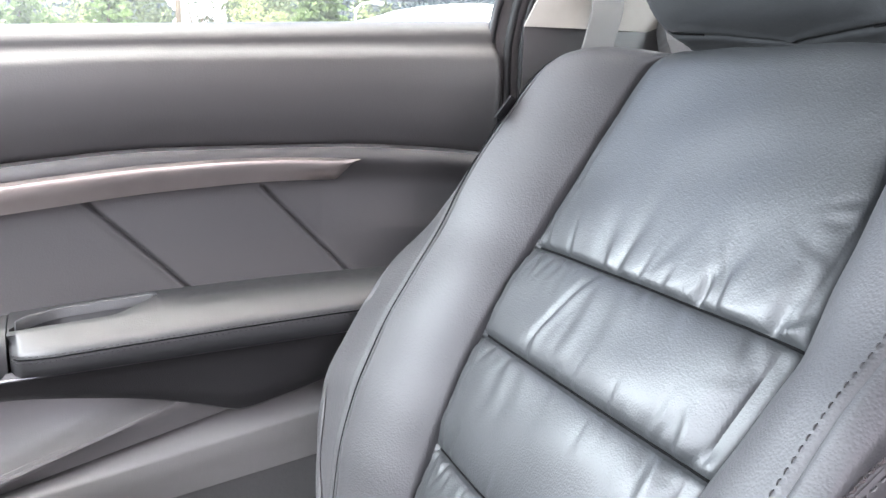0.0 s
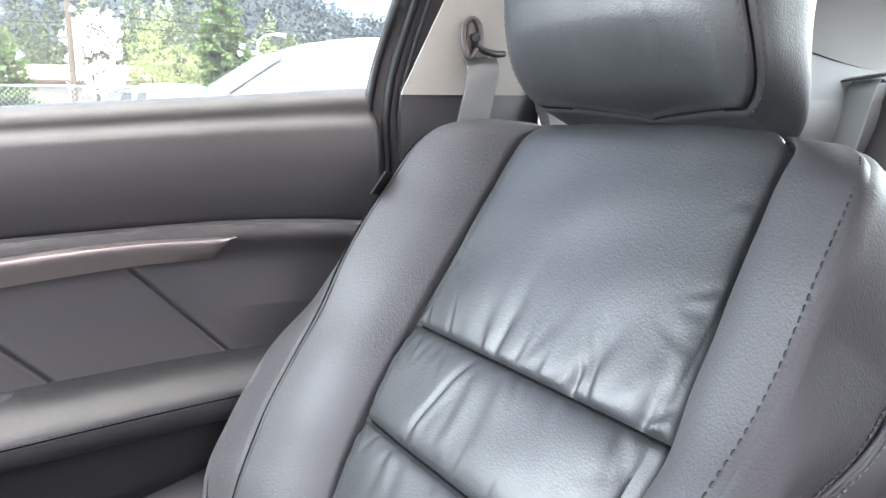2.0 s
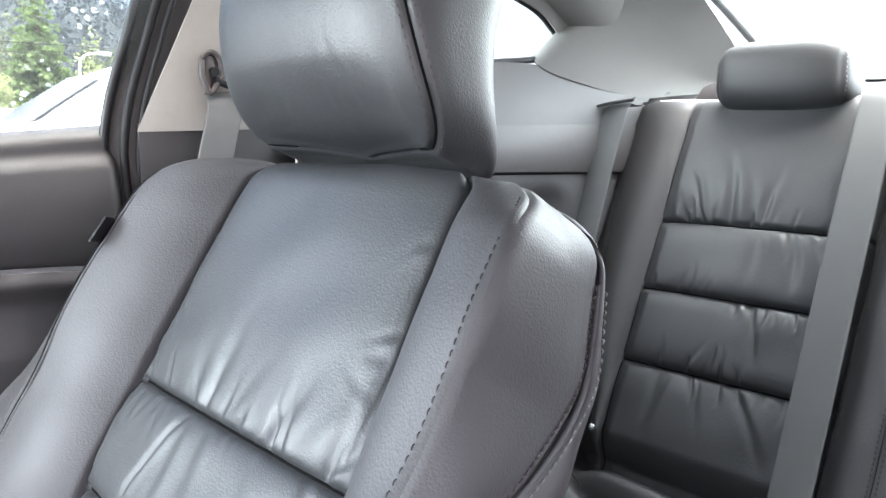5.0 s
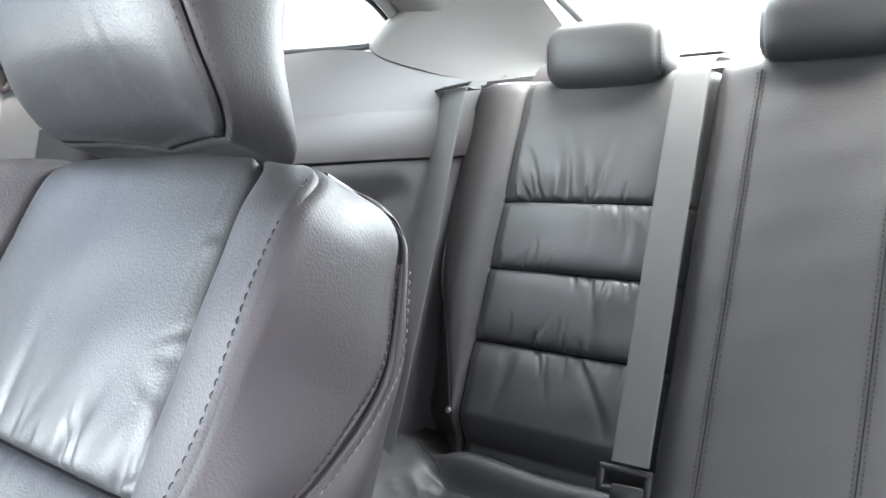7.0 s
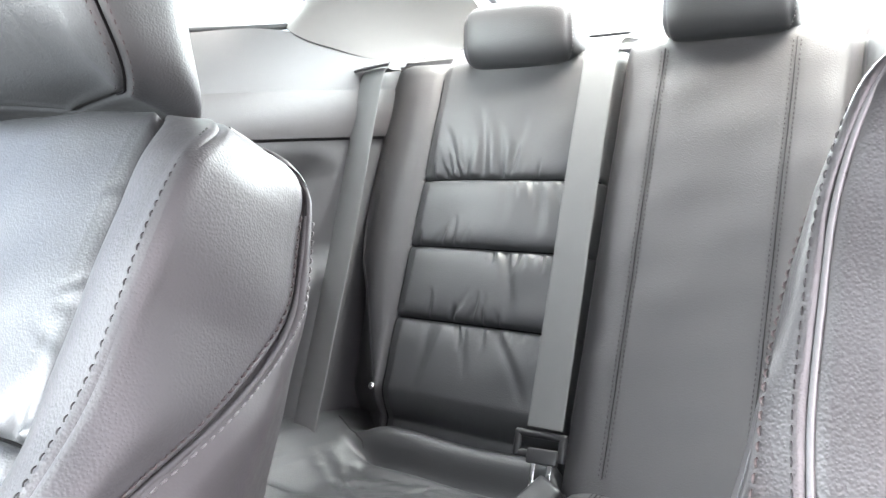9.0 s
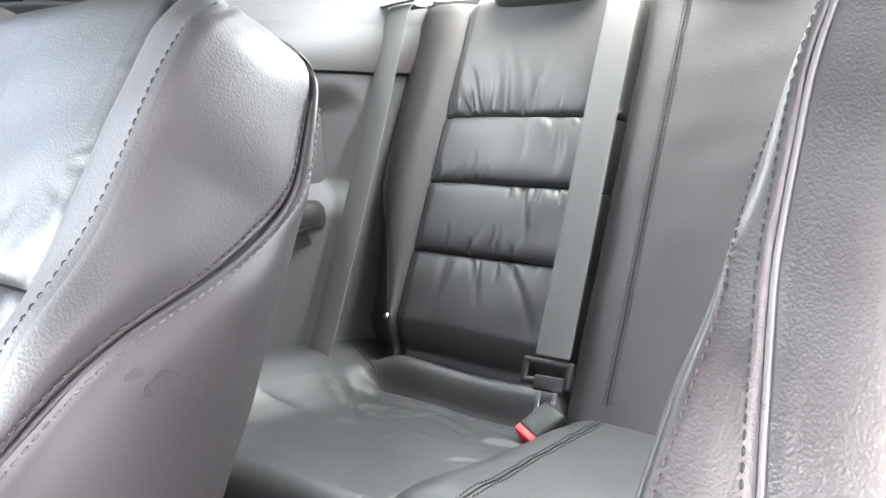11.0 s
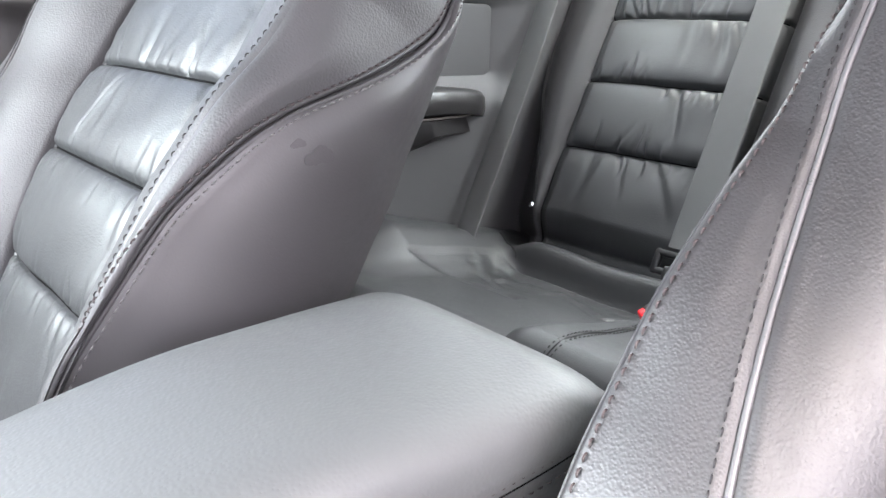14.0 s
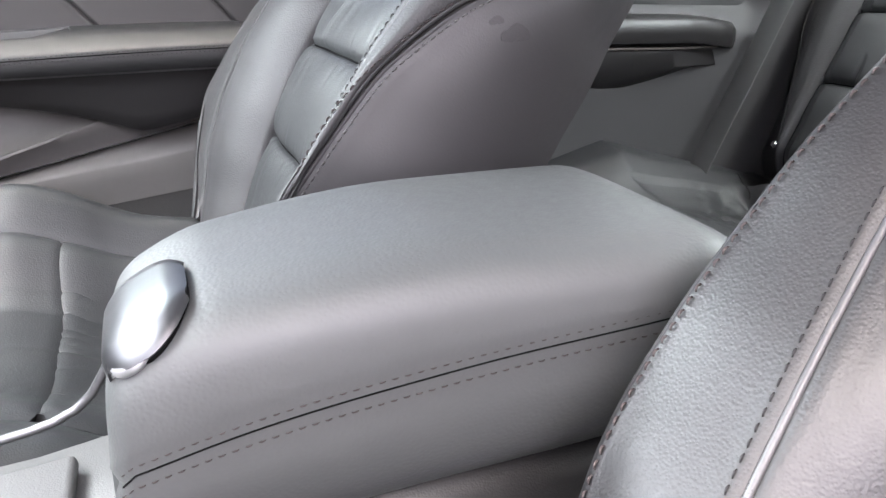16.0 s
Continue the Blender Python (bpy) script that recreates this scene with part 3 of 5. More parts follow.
def noise_field(u, v, seed, scale=9.0):
    a = seed * 1.7
    return (np.sin(u * scale * 3.1 + a) * np.cos(v * scale * 2.3 - a) + 0.6 * np.sin(u * scale * 5.3 - 2 * a + v * scale * 4.1)
            + 0.4 * np.cos(v * scale * 8.7 + u * scale * 2.2 + a)) / 2


def front_headrest(seat, side, base, rng, hinge):
    fine = pillow_grid((0.155, 0.078, 0.1085), (6.0, 3.4), 600, 260)
    arc = np.concatenate([[0], np.cumsum(np.hypot(0.65 * np.diff(fine[:, 0, 0]), np.diff(fine[:, 0, 2])))])
    pick = np.interp(np.linspace(0, arc[-1], 110), arc, np.arange(600))
    low = np.minimum(pick.astype(int), 598)
    g = fine[low] + (fine[low + 1] - fine[low]) * (pick - low)[:, None, None]
    z = g[..., 2]
    t = z / 0.1085
    g[..., 0] *= 1 - 0.02 * t - 0.07 * np.clip(t, 0, 1) ** 2
    g[..., 1] -= 0.016 * (t * 0.5 - 0.3 * t * t) - 0.041 * np.clip(0.25 - t, 0, 1.25) ** 2
    # the underside of the front pad is drawn up between the side panels
    g[..., 2] += .013 * np.clip(-t - .55, 0, .45) / .45 * np.clip(1 - (g[..., 0] / .128) ** 6, 0, 1)
    nrm = normals_of(g, True)
    if nrm[55, 194, 1] > 0:
        nrm = -nrm
    rel = np.zeros(g.shape[:2])
    span = spline([-1.2, -1, -.45, .27, 1, 1.2], [.98, .98, .95, .85, .74, .70])(t[:, 0])
    lines = []
    for sg in (1, -1):
        a = np.arccos(span ** 1.7)
        lines.append(((2 * np.pi - a) if sg > 0 else (np.pi + a)) / (2 * np.pi) * 260)
    rr = np.arange(110)

    def on_line(v, k):
        k0 = k.astype(int)
        f = (k - k0)[:, None]
        return v[rr, k0 % 260] * (1 - f) + v[rr, (k0 + 1) % 260] * f
    for k in lines:
        dist = np.linalg.norm(g - on_line(g, k)[:, None], axis=2)
        rel -= 0.0016 * gauss(dist, 0.0022) - 0.0012 * gauss(dist - 0.008, 0.005)
    rel += creases(g[..., 0], z, rng, 10, (-.1, .1, -.1, .0), root=-.09, depth=(.0004, .001)) * (g[..., 1] < 0)
    g = g + nrm * rel[..., None]
    g[..., 0] *= side
    m = hinge @ pose(-0.022, 0.646, 1.130, -26.5, 0, 0)
    q = placed(g, m) + base
    hr = loft("headrest", q, LEATHER, seat, "plump black leather headrest with stitched sides")
    nn = (nrm * np.array((side, 1, 1))) @ np.array(m.to_3x3()).T
    rows = np.where(np.abs(t[:, 0]) < 0.99)[0]
    for k in lines:
        ease = lambda v: np.stack([np.convolve(np.pad(v[:, c], 3, "edge"), np.ones(7) / 7, "valid") for c in range(3)], 1)
        mid, up = on_line(q, k)[rows], ease(on_line(nn, k)[rows])
        up /= np.linalg.norm(up, axis=1, keepdims=True)
        along = np.gradient(mid, axis=0)
        wide = np.cross(along, up)
        wide /= np.linalg.norm(wide, axis=1, keepdims=True)
        tube("headrest_welt", mid + up * 0.0004, 0.0011, SEAM, hr)
        for off in (.0065, -.0065):
            stitches("stitching", mid + wide * off + up * 0.0008, up, STITCH_BROWN, hr, 0.0046, 0.0030)
    for s in (-1, 1):
        tube("post", placed([(s * 0.06, 0.690, 0.94), (s * 0.06, 0.700, 1.00), (s * 0.06, 0.690, 1.08)], hinge) + base, 0.006, CHROME, seat, "chrome headrest post", 12)
    return hr


def front_cushion(seat, side, base, rng):
    y = np.linspace(-0.19, 0.37, 110)
    w = np.linspace(-0.262, 0.262, 131)
    yy, ww = np.meshgrid(y, w, indexing="ij")
    aw = np.abs(ww)
    cross = spline([0, .08, .12, .165, .172, .19, .215, .24, .254, .262], [-.040, -.032, -.01, .035, .030, .06, .09, .085, .06, .0])(aw)
    inner = spline([0, .08, .12, .165, .172, .19, .215, .24, .254, .262], [-.040, -.036, -.03, -.02, -.024, -.012, -.004, -.012, -.03, -.06])(aw)
    cross = np.where(ww > 0, inner, cross)
    along = spline([-.19, -.17, -.13, -.05, .04, .10, .165, .25, .37], [-.09, -.03, .0, .012, .012, -.002, -.03, -.05, -.06])(yy)
    z = 0.425 + cross + along
    rel = np.zeros_like(z)
    for s in (-0.02, 0.1, 0.22):
        rel -= 0.005 * gauss(yy - s, 0.003) * (aw < .168)
        rel += creases(ww, yy, rng, 12, (-.15, .15, s, s + .1), root=s, length=(.02, .06)) * (aw < .165) * (yy > s)
    rel += creases(yy, ww, rng, 14, (-.1, .3, -.2, .2), length=(.02, .05), depth=(.0005, .0012)) * (aw < .165)
    z = z + rel + noise_field(ww, yy, 3.0) * 0.003
    p = np.stack([side * ww, yy, z], -1) + base
    i1, i2 = int(np.argmin(np.abs(w + .168))), int(np.argmin(np.abs(w - .168)))
    sheet("cushion_panel", p[:, i1:i2 + 1], 0.02, LEATHER, seat, "creased black leather seat cushion", flip=side < 0)
    for a, b in ((0, i1), (i2, 130)):
        sheet("cushion_bolster", p[:, a:b + 1], 0.012, LEATHER, seat, flip=side < 0)
    # skirt and runner below
    for s in (-1, 1):
        rows = np.array([[(s * 0.262, a, b) for a in np.linspace(-.17, .36, 12)] for b in (0.365, 0.30, 0.24)]) + base
        sheet("side_valance", rows, 0.008, GREY_PLASTIC, seat, "grey plastic seat side cover")
        tube("seat_runner", np.array([(s * 0.2, -.2, .18), (s * 0.2, .36, .18)]) + base, 0.014, BLACK, seat)


# ---- rear bench ----
def rear_point(x, d, n):
    return np.stack([x, 1.493 - 0.433 * d - 0.9015 * n, 1.05 - 0.9015 * d + 0.433 * n], -1)


REAR_D = (0.204, 0.326, 0.4535)


def rear_bench():
    rng = np.random.RandomState(11)
    bench = thing("rear_bench_seat", "black leather rear bench seat with gathered outer panels", "car seat", (0, 1.1, 0.2))
    base = np.array((0, -1.1, -0.2))
    phi = np.linspace(np.pi / 2, 0, 10)
    rear_rows = dense_rows(0.005, .68, 170, REAR_D)
    d = np.concatenate([[-.03] * 3, -.03 * np.sin(phi), rear_rows])
    back = np.concatenate([[.14, .1, .06], .03 * (1 - np.cos(phi)), np.zeros(len(rear_rows))])
    half = np.concatenate([np.linspace(0, .14, 28), np.linspace(.144, .19, 20), np.linspace(.195, .5, 205), np.linspace(.504, .66, 52)])
    x = np.concatenate([-half[:0:-1], half])
    dd, xx = np.meshgrid(d, x, indexing="ij")
    ax = np.abs(xx)
    prof = spline([0, .09, .13, .155, .166, .171, .178, .195, .25, .4, .49, .512, .517, .535, .565, .59, .615, .637, .66],
                  [.022, .022, .019, .008, -.016, -.024, -.012, .0, .004, .004, .0, -.006, -.005, .002, .008, .009, .005, -.012, -.06])
    n = prof(ax) - back[:, None]
    outer = (ax > .171) & (ax < .514)
    edge = np.clip(np.minimum(ax - .174, .514 - ax) / .025, 0, 1) ** .5
    lines = (-.04,) + REAR_D + (.70,)
    for i in range(4):
        lo, hi = lines[i], lines[i + 1]
        t = np.clip((dd - lo) / (hi - lo), 0, 1)
        n = n + outer * edge * (1 - np.abs(2 * t - 1) ** 5) * 0.009 * ((dd >= lo) & (dd < hi))
    fold = np.zeros_like(n)
    puck = dict(length=(.018, .06), width=(.0026, .0042), depth=(.0018, .0038))
    wide_fold = dict(length=(.06, .14), width=(.0045, .008), depth=(.0018, .0036))
    for s in (-1, 1):
        u = s * (xx + .345 * s)
        panels = list(zip((0.0, *REAR_D), (*REAR_D, .68)))
        def gather(k, n, at_top, lo_u, hi_u, lean=.15, fan=0.0, **kw):
            lo, hi = panels[k]
            return creases(u, dd, rng, n, (lo_u, hi_u, lo, hi), root=lo if at_top else hi, lean=lean, fan=fan, **kw) * ((dd > lo) & (dd < hi))
        fold += gather(0, 12, False, -.15, .15, .15, 4.5, **wide_fold) + gather(0, 14, False, -.16, .15, .2, 4.5, **puck)
        fold += gather(0, 6, False, -.165, -.11, .3, 3, length=(.02, .06), width=(.003, .0045), depth=(.002, .004))
        fold += gather(1, 6, True, -.02, .15, .25, 0, **wide_fold) + gather(1, 8, False, -.16, -.04, .25, 0, **puck) + gather(1, 5, True, .02, .15, **puck)
        fold += gather(2, 11, True, .0, .16, .12, 0, length=(.02, .06), width=(.003, .005), depth=(.002, .0046))
        fold += gather(2, 12, False, -.14, .06, .2, 0, **puck) + gather(2, 4, True, .02, .06, .1, 0, **wide_fold)
        fold += gather(3, 12, True, -.07, .16, .12, 0, length=(.015, .05), width=(.003, .005), depth=(.002, .0046)) + gather(3, 4, True, -.1, .1, .3, 0, **wide_fold)
    n = n - .035 * np.clip((dd - .575) / .05, 0, 1) ** 1.5 * (ax > .165)
    for s in REAR_D:
        n = n - outer * 0.007 * gauss(dd - s, 0.0024)
    n = n + fold * outer * edge + noise_field(xx, dd, 5.0) * 0.002 * (ax < .6)
    for s in (.089, .097):
        n = n - 0.0012 * gauss(ax - s, 0.002)
    taper = spline([-.03, .25, .34, .42, .50, .58, .68], [.98, .98, .90, .66, .42, .22, .15])(dd)
    out_x = .514 + (np.minimum(ax, .637) - .514) * taper
    far = np.clip((ax - .637) / .023, 0, 1)
    out_x = out_x + (.664 - out_x) * far
    n = n - far * .03 - .012 * (1 - taper) * np.clip((ax - .54) / .06, 0, 1)
    xs = np.where(ax > .514, np.sign(xx) * out_x, xx)
    p = rear_point(xs, dd, n) + base
    nn = normals_of(p)
    if nn[80, 250, 1] > 0:
        nn = -nn
    at = lambda v: int(np.argmin(np.abs(x - v)))
    rows = [0, *[int(np.argmin(np.abs(d - s))) for s in REAR_D], len(d) - 1]
    for s in (-1, 1):
        a, b = sorted((at(s * .171), at(s * .514)))
        for r0, r1 in zip(rows[:-1], rows[1:]):
            sheet("back_panel", p[r0:r1 + 1, a:b + 1], 0.01, LEATHER, bench, "gathered black leather panel")
        a, b = sorted((at(s * .514), at(s * .66)))
        sheet("back_bolster", p[:, a:b + 1], 0.01, LEATHER_SIDE, bench)
        for r in rows[1:-1]:
            a, b = sorted((at(s * .18), at(s * .51)))
            tube("seam_line", p[r, a:b + 1] + nn[r, a:b + 1] * 0.0005, 0.0012, SEAM, bench)
        k = at(s * .514)
        tube("seam_line", p[14::3, k] + nn[14::3, k] * 0.0002, 0.0012, SEAM, bench)
        k = at(s * .622)
        tube("bolster_welt", p[90::3, k] + nn[90::3, k] * 0.0006, 0.0022, LEATHER_SIDE, bench)
        for o in (.087, .100):
            k = at(s * o)
            stitches("stitching", p[12:188:2, k] + nn[12:188:2, k] * 0.0006, nn[12:188:2, k], STITCH, bench, length=.0042, gap=.003, radius=.0007)
        tube("seam_line", p[12:188:2, at(s * .0935)] + nn[12:188:2, at(s * .0935)] * 0.0006, 0.0009, GROOVE, bench)
        # round fastener near the foot of the outer bolster
        c = rear_point(np.array(s * .523), np.array(.579), np.array(.014)) + base
        g = placed(pillow_grid((.006, .006, .003), (2, 2), 8, 16), Matrix.Translation(Vector(c)) @ pose(0, 0, 0, 64, 0, 0))
        loft("fastener", g, CHROME, bench, "small round steel fastener")
    sheet("centre_back", p[:, at(-.171):at(.171) + 1], 0.01, LEATHER_SIDE, bench, "smooth stitched leather centre section")
    # cushions
    y = np.concatenate([np.linspace(.735, .80, 22), np.linspace(.804, 1.30, 120)])
    xc = np.linspace(-.66, .66, 265)
    yy, xx = np.meshgrid(y, xc, indexing="ij")
    ax = np.abs(xx)
    t = np.clip((yy - .8) / .4, 0, 1.2)
    z = .505 - .085 * t + .0 * ax
    roll = .056 * np.exp(-np.abs((yy - 1.213) / .030) ** 3) * np.clip((ax - .14) / .04, 0, 1) * (lambda q: q * q * (3 - 2 * q))(np.clip((.575 - ax) / .10, 0, 1))
    z = z + roll - .012 * gauss(yy - 1.177, .006) * (ax > .15) * np.clip((.54 - ax) / .05, 0, 1)
    wing = spline([0, .48, .52, .56, .60, .66], [0, 0, .018, .05, .074, .08])(ax)
    z = z + wing * np.clip((yy - .82) / .15, 0, 1) * (1 - .35 * t) - .02 * np.clip((ax - .25) / .25, 0, 1) * (1 - t)
    hump = spline([0, .1, .135, .15, .165, .2], [.032, .032, .02, .004, .0, 0])(ax)
    z = z + hump * (1 - .25 * t) + .012 * t * (ax < .14)
    z = z - .010 * gauss(ax - .152, .004)
    z = z - spline([.735, .745, .76, .78, .80, .83], [.20, .075, .035, .012, .003, 0])(yy)
    out = (ax > .16) & (ax < .55)
    fold = np.zeros_like(z)
    for s in (-1, 1):
        u = xx + s * .35
        fold += creases(yy, u, rng, 18, (.95, 1.18, -.18, .18), length=(.05, .16), width=(.005, .009), depth=(.002, .0045), lean=.5)
        fold += creases(yy, u, rng, 10, (1.08, 1.18, -.2, .05), length=(.05, .12), width=(.004, .007), depth=(.002, .0045), lean=.8)
    z = z + fold * np.clip((ax - .16) / .02, 0, 1) * np.clip((.56 - ax) / .05, 0, 1) * np.clip((1.165 - yy) / .025, 0, 1) * np.clip((yy - .93) / .03, 0, 1) + noise_field(xx, yy, 8.0, 6.0) * .003
    cut = spline([.16, .2, .3, .46, .57, .66], [1.036, 1.036, 1.034, 1.02, .956, .93])(ax)
    z = z - .005 * gauss(yy - cut, .003) * out - .006 * np.clip((yy - cut) / .01, 0, 1) * np.clip((1.17 - yy) / .03, 0, 1) * out
    p = np.stack([xx, yy, z], -1) + base
    nn = normals_of(p)
    if nn[80, 130, 2] < 0:
        nn = -nn
    at = lambda v: int(np.argmin(np.abs(xc - v)))
    for a, b, nm, lab in ((-.66, -.152, "cushion", "creased black leather rear cushion"), (-.152, .152, "centre_cushion", "raised stitched centre cushion"), (.152, .66, "cushion", "creased black leather rear cushion")):
        sheet(nm, p[:, at(a):at(b) + 1], .02, LEATHER, bench, lab, flip=True)
    for s in (-1, 1):
        k = [at(s * v) for v in np.linspace(.612, .509, 14)]
        r = [int(np.argmin(np.abs(y - v))) for v in np.linspace(1.237, 1.183, 14)]
        tube("notch_seam", p[r, k] + nn[r, k] * .0002, .0012, GROOVE, bench)
        k = at(s * .152)
        tube("seam_line", p[6:-12:3, k] + nn[6:-12:3, k] * .001, .0015, SEAM, bench)
        for o, mat in ((.0, GROOVE), (.006, STITCH), (-.006, STITCH)):
            r = np.arange(4, len(y) - 12)
            k = np.array([at(s * (.064 + o + .036 * np.clip((y[q] - .8) / .42, 0, 1))) for q in r])
            line = np.stack([np.convolve(np.pad((p[r, k] + nn[r, k] * .0004)[:, c], 4, "edge"), np.ones(9) / 9, "valid") for c in range(3)], 1)
            if o:
                stitches("stitching", line, nn[r, k], mat, bench, length=.0046, gap=.003, radius=.0007)
            else:
                tube("seam_line", line + np.array((0, 0, .0004)), .0010, mat, bench)
    front = np.array([[(a, .738 + .012 * k, .335 - .05 * k) for a in np.linspace(-.64, .64, 30)] for k in range(5)]) + base
    sheet("cushion_front", front, .01, LEATHER_SIDE, bench)
    return bench


def rear_headrest(x, half_w, z0, height, label, posts):
    h = thing("rear_headrest", label, "headrest", (x, 1.50, z0 - .02), "rear headrests")
    g = pillow_grid((half_w, .050, height / 2), (5.0, 3.6), 60, 96)
    t = g[..., 2] / (height / 2)
    g[..., 0] *= 1 - .015 * t - .05 * np.clip(t, 0, 1) ** 3 - .04 * np.clip(-t - .4, 0, 1)
    g[..., 1] += .010 * t * t - .010 * t
    nrm = normals_of(g, True)
    nrm = nrm if nrm[30, 72, 1] < 0 else -nrm
    dent = gauss(np.abs(g[..., 0]) - half_w * .90, .0025) * (g[..., 1] < .02)
    g = g - nrm * (.0018 * dent)[..., None]
    m = pose(0, 0, .02 + height / 2, -12, 0, 0)
    q = placed(g, m)
    nn = nrm @ np.array(m.to_3x3()).T
    loft("pad", q, LEATHER, h)
    for s in (-1, 1):
        k = 72 + s * 17
        stitches("stitching", q[10:52, k] + nn[10:52, k] * .0012, nn[10:52, k], STITCH_PALE, h, length=.004, gap=.003, radius=.0006)
        tube("post", [(s * posts, .0, -.06), (s * posts, .0, .03)], .005, CHROME, h, "", 12)
        rounded_box("post_guide", (.026, .03, .014), pose(s * posts, -.004, .006), BLACK, h, "", .004)
    return h


# ---- belts ----
def seat_belts():
    b = thing("rear_lap_belt", "grey rear seat belt hanging over the seat back into its buckle", "seat belt", (-.2, 1.28, .48))
    o = np.array((.2, -1.28, -.48))
    path = catmull([(-.197, 1.60, 1.082), (-.194, 1.53, 1.084), (-.192, 1.478, 1.078), (-.192, 1.448, 1.035), (-.188, 1.35, .84), (-.183, 1.265, .67), (-.180, 1.198, .535)], 60) + o
    strap("webbing", path, (1, 0, 0.02), .056, .0018, WEBBING, b)
    m = pose(-.185, 1.192, .511, 64, 0, 4)
    for dx, dz, sx, sz in ((0, .014, .080, .011), (0, -.014, .068, .011), (-.034, 0, .012, .04), (.034, 0, .012, .04)):
        rounded_box("adjuster_frame", (sx, sz, .012), Matrix.Translation(o) @ m @ pose(dx, dz, 0), BLACK, b, "", .004)
    tongue = pose(-.177, 1.178, .490, 60, 0, 8)
    rounded_box("latch_cover", (.046, .022, .010), Matrix.Translation(o) @ tongue @ pose(0, .010, 0), BLACK, b, "", .003)
    for dx, dz, sx, sz in ((-.012, -.014, .007, .040), (.012, -.014, .007, .040), (0, -.034, .032, .012)):
        rounded_box("latch_tongue", (sx, sz, .003), Matrix.Translation(o) @ tongue @ pose(dx, dz, 0), CHROME, b, "steel latch tongue", .001)
    rounded_box("belt_guide", (.070, .022, .006), Matrix.Translation(o) @ pose(-.194, 1.508, 1.092, 4, 0, 0), BLACK, b, "black belt guide on the seat top", .004)
    k = thing("belt_buckle", "black belt buckle with a red release button", "buckle", (-.2, 1.16, .44))
    o = np.array((.2, -1.16, -.44))
    m = Matrix.Translation(o) @ pose(-.162, 1.150, .456, 28, 10, -24)
    rounded_box("housing", (.046, .054, .030), m @ pose(0, -.006, 0), BLACK, k, "", .006)
    rounded_box("release_button", (.042, .022, .027), m @ pose(0, -.030, 0), RED, k, "bright red release button", .003)
    tube("stalk", placed([(0, .010, -.008), (0, .022, -.030), (0, .034, -.056)], m), .009, BLACK, k)
    b = thing("rear_shoulder_belt", "grey rear shoulder belt running down beside the seat", "seat belt", (-.6, 1.2, .48))
    o = np.array((.6, -1.2, -.48))
    path = catmull([(-.612, 1.46, 1.062), (-.611, 1.425, 1.062), (-.608, 1.395, 1.042), (-.604, 1.29, .80), (-.600, 1.15, .500), (-.60, 1.12, .44)], 50) + o
    strap("webbing", path, (1, .12, .05), .048, .0018, WEBBING, b)
    rounded_box("belt_guide", (.072, .018, .004), Matrix.Translation(o) @ pose(-.612, 1.405, 1.069, 12, -8, 20), BLACK, b, "black belt guide loop", .004)
    b = thing("front_shoulder_belt", "grey front seat belt threaded through its pillar loop", "seat belt", (-.68, .66, .9))
    o = np.array((.68, -.66, -.9))
    path = catmull([(-.700, .690, 1.086), (-.688, .688, 1.078), (-.672, .680, 1.062), (-.660, .662, 1.02), (-.654, .640, .95), (-.650, .628, .86), (-.66, .64, .55)], 40) + o
    strap("webbing", path, (.05, 1, .12), .048, .0018, WEBBING, b)
    oval = catmull([(-.689, .661, 1.122), (-.687, .671, 1.131), (-.685, .681, 1.125), (-.683, .684, 1.107), (-.683, .677, 1.093), (-.685, .667, 1.082), (-.688, .660, 1.102), (-.689, .661, 1.122)], 48) + o
    tube("loop_ring", oval, .0036, LOOP_BROWN, b, "dark brown belt loop", 10)
    rounded_box("loop_plate", (.006, .018, .042), Matrix.Translation(Vector(o)) @ pose(-.689, .672, 1.107, -6, 0, 4), LOOP_BROWN, b, "", .0025)
    tube("loop_bolt", np.array([(-.690, .674, 1.108), (-.681, .674, 1.107)]) + o, .0055, BLACK, b, "", 16)
    bar = catmull([(-.684, .674, 1.099), (-.682, .686, 1.092), (-.682, .704, 1.088), (-.688, .722, 1.089)], 20)
    tube("loop_bar", bar + o, .0045, BLACK, b, "", 10)


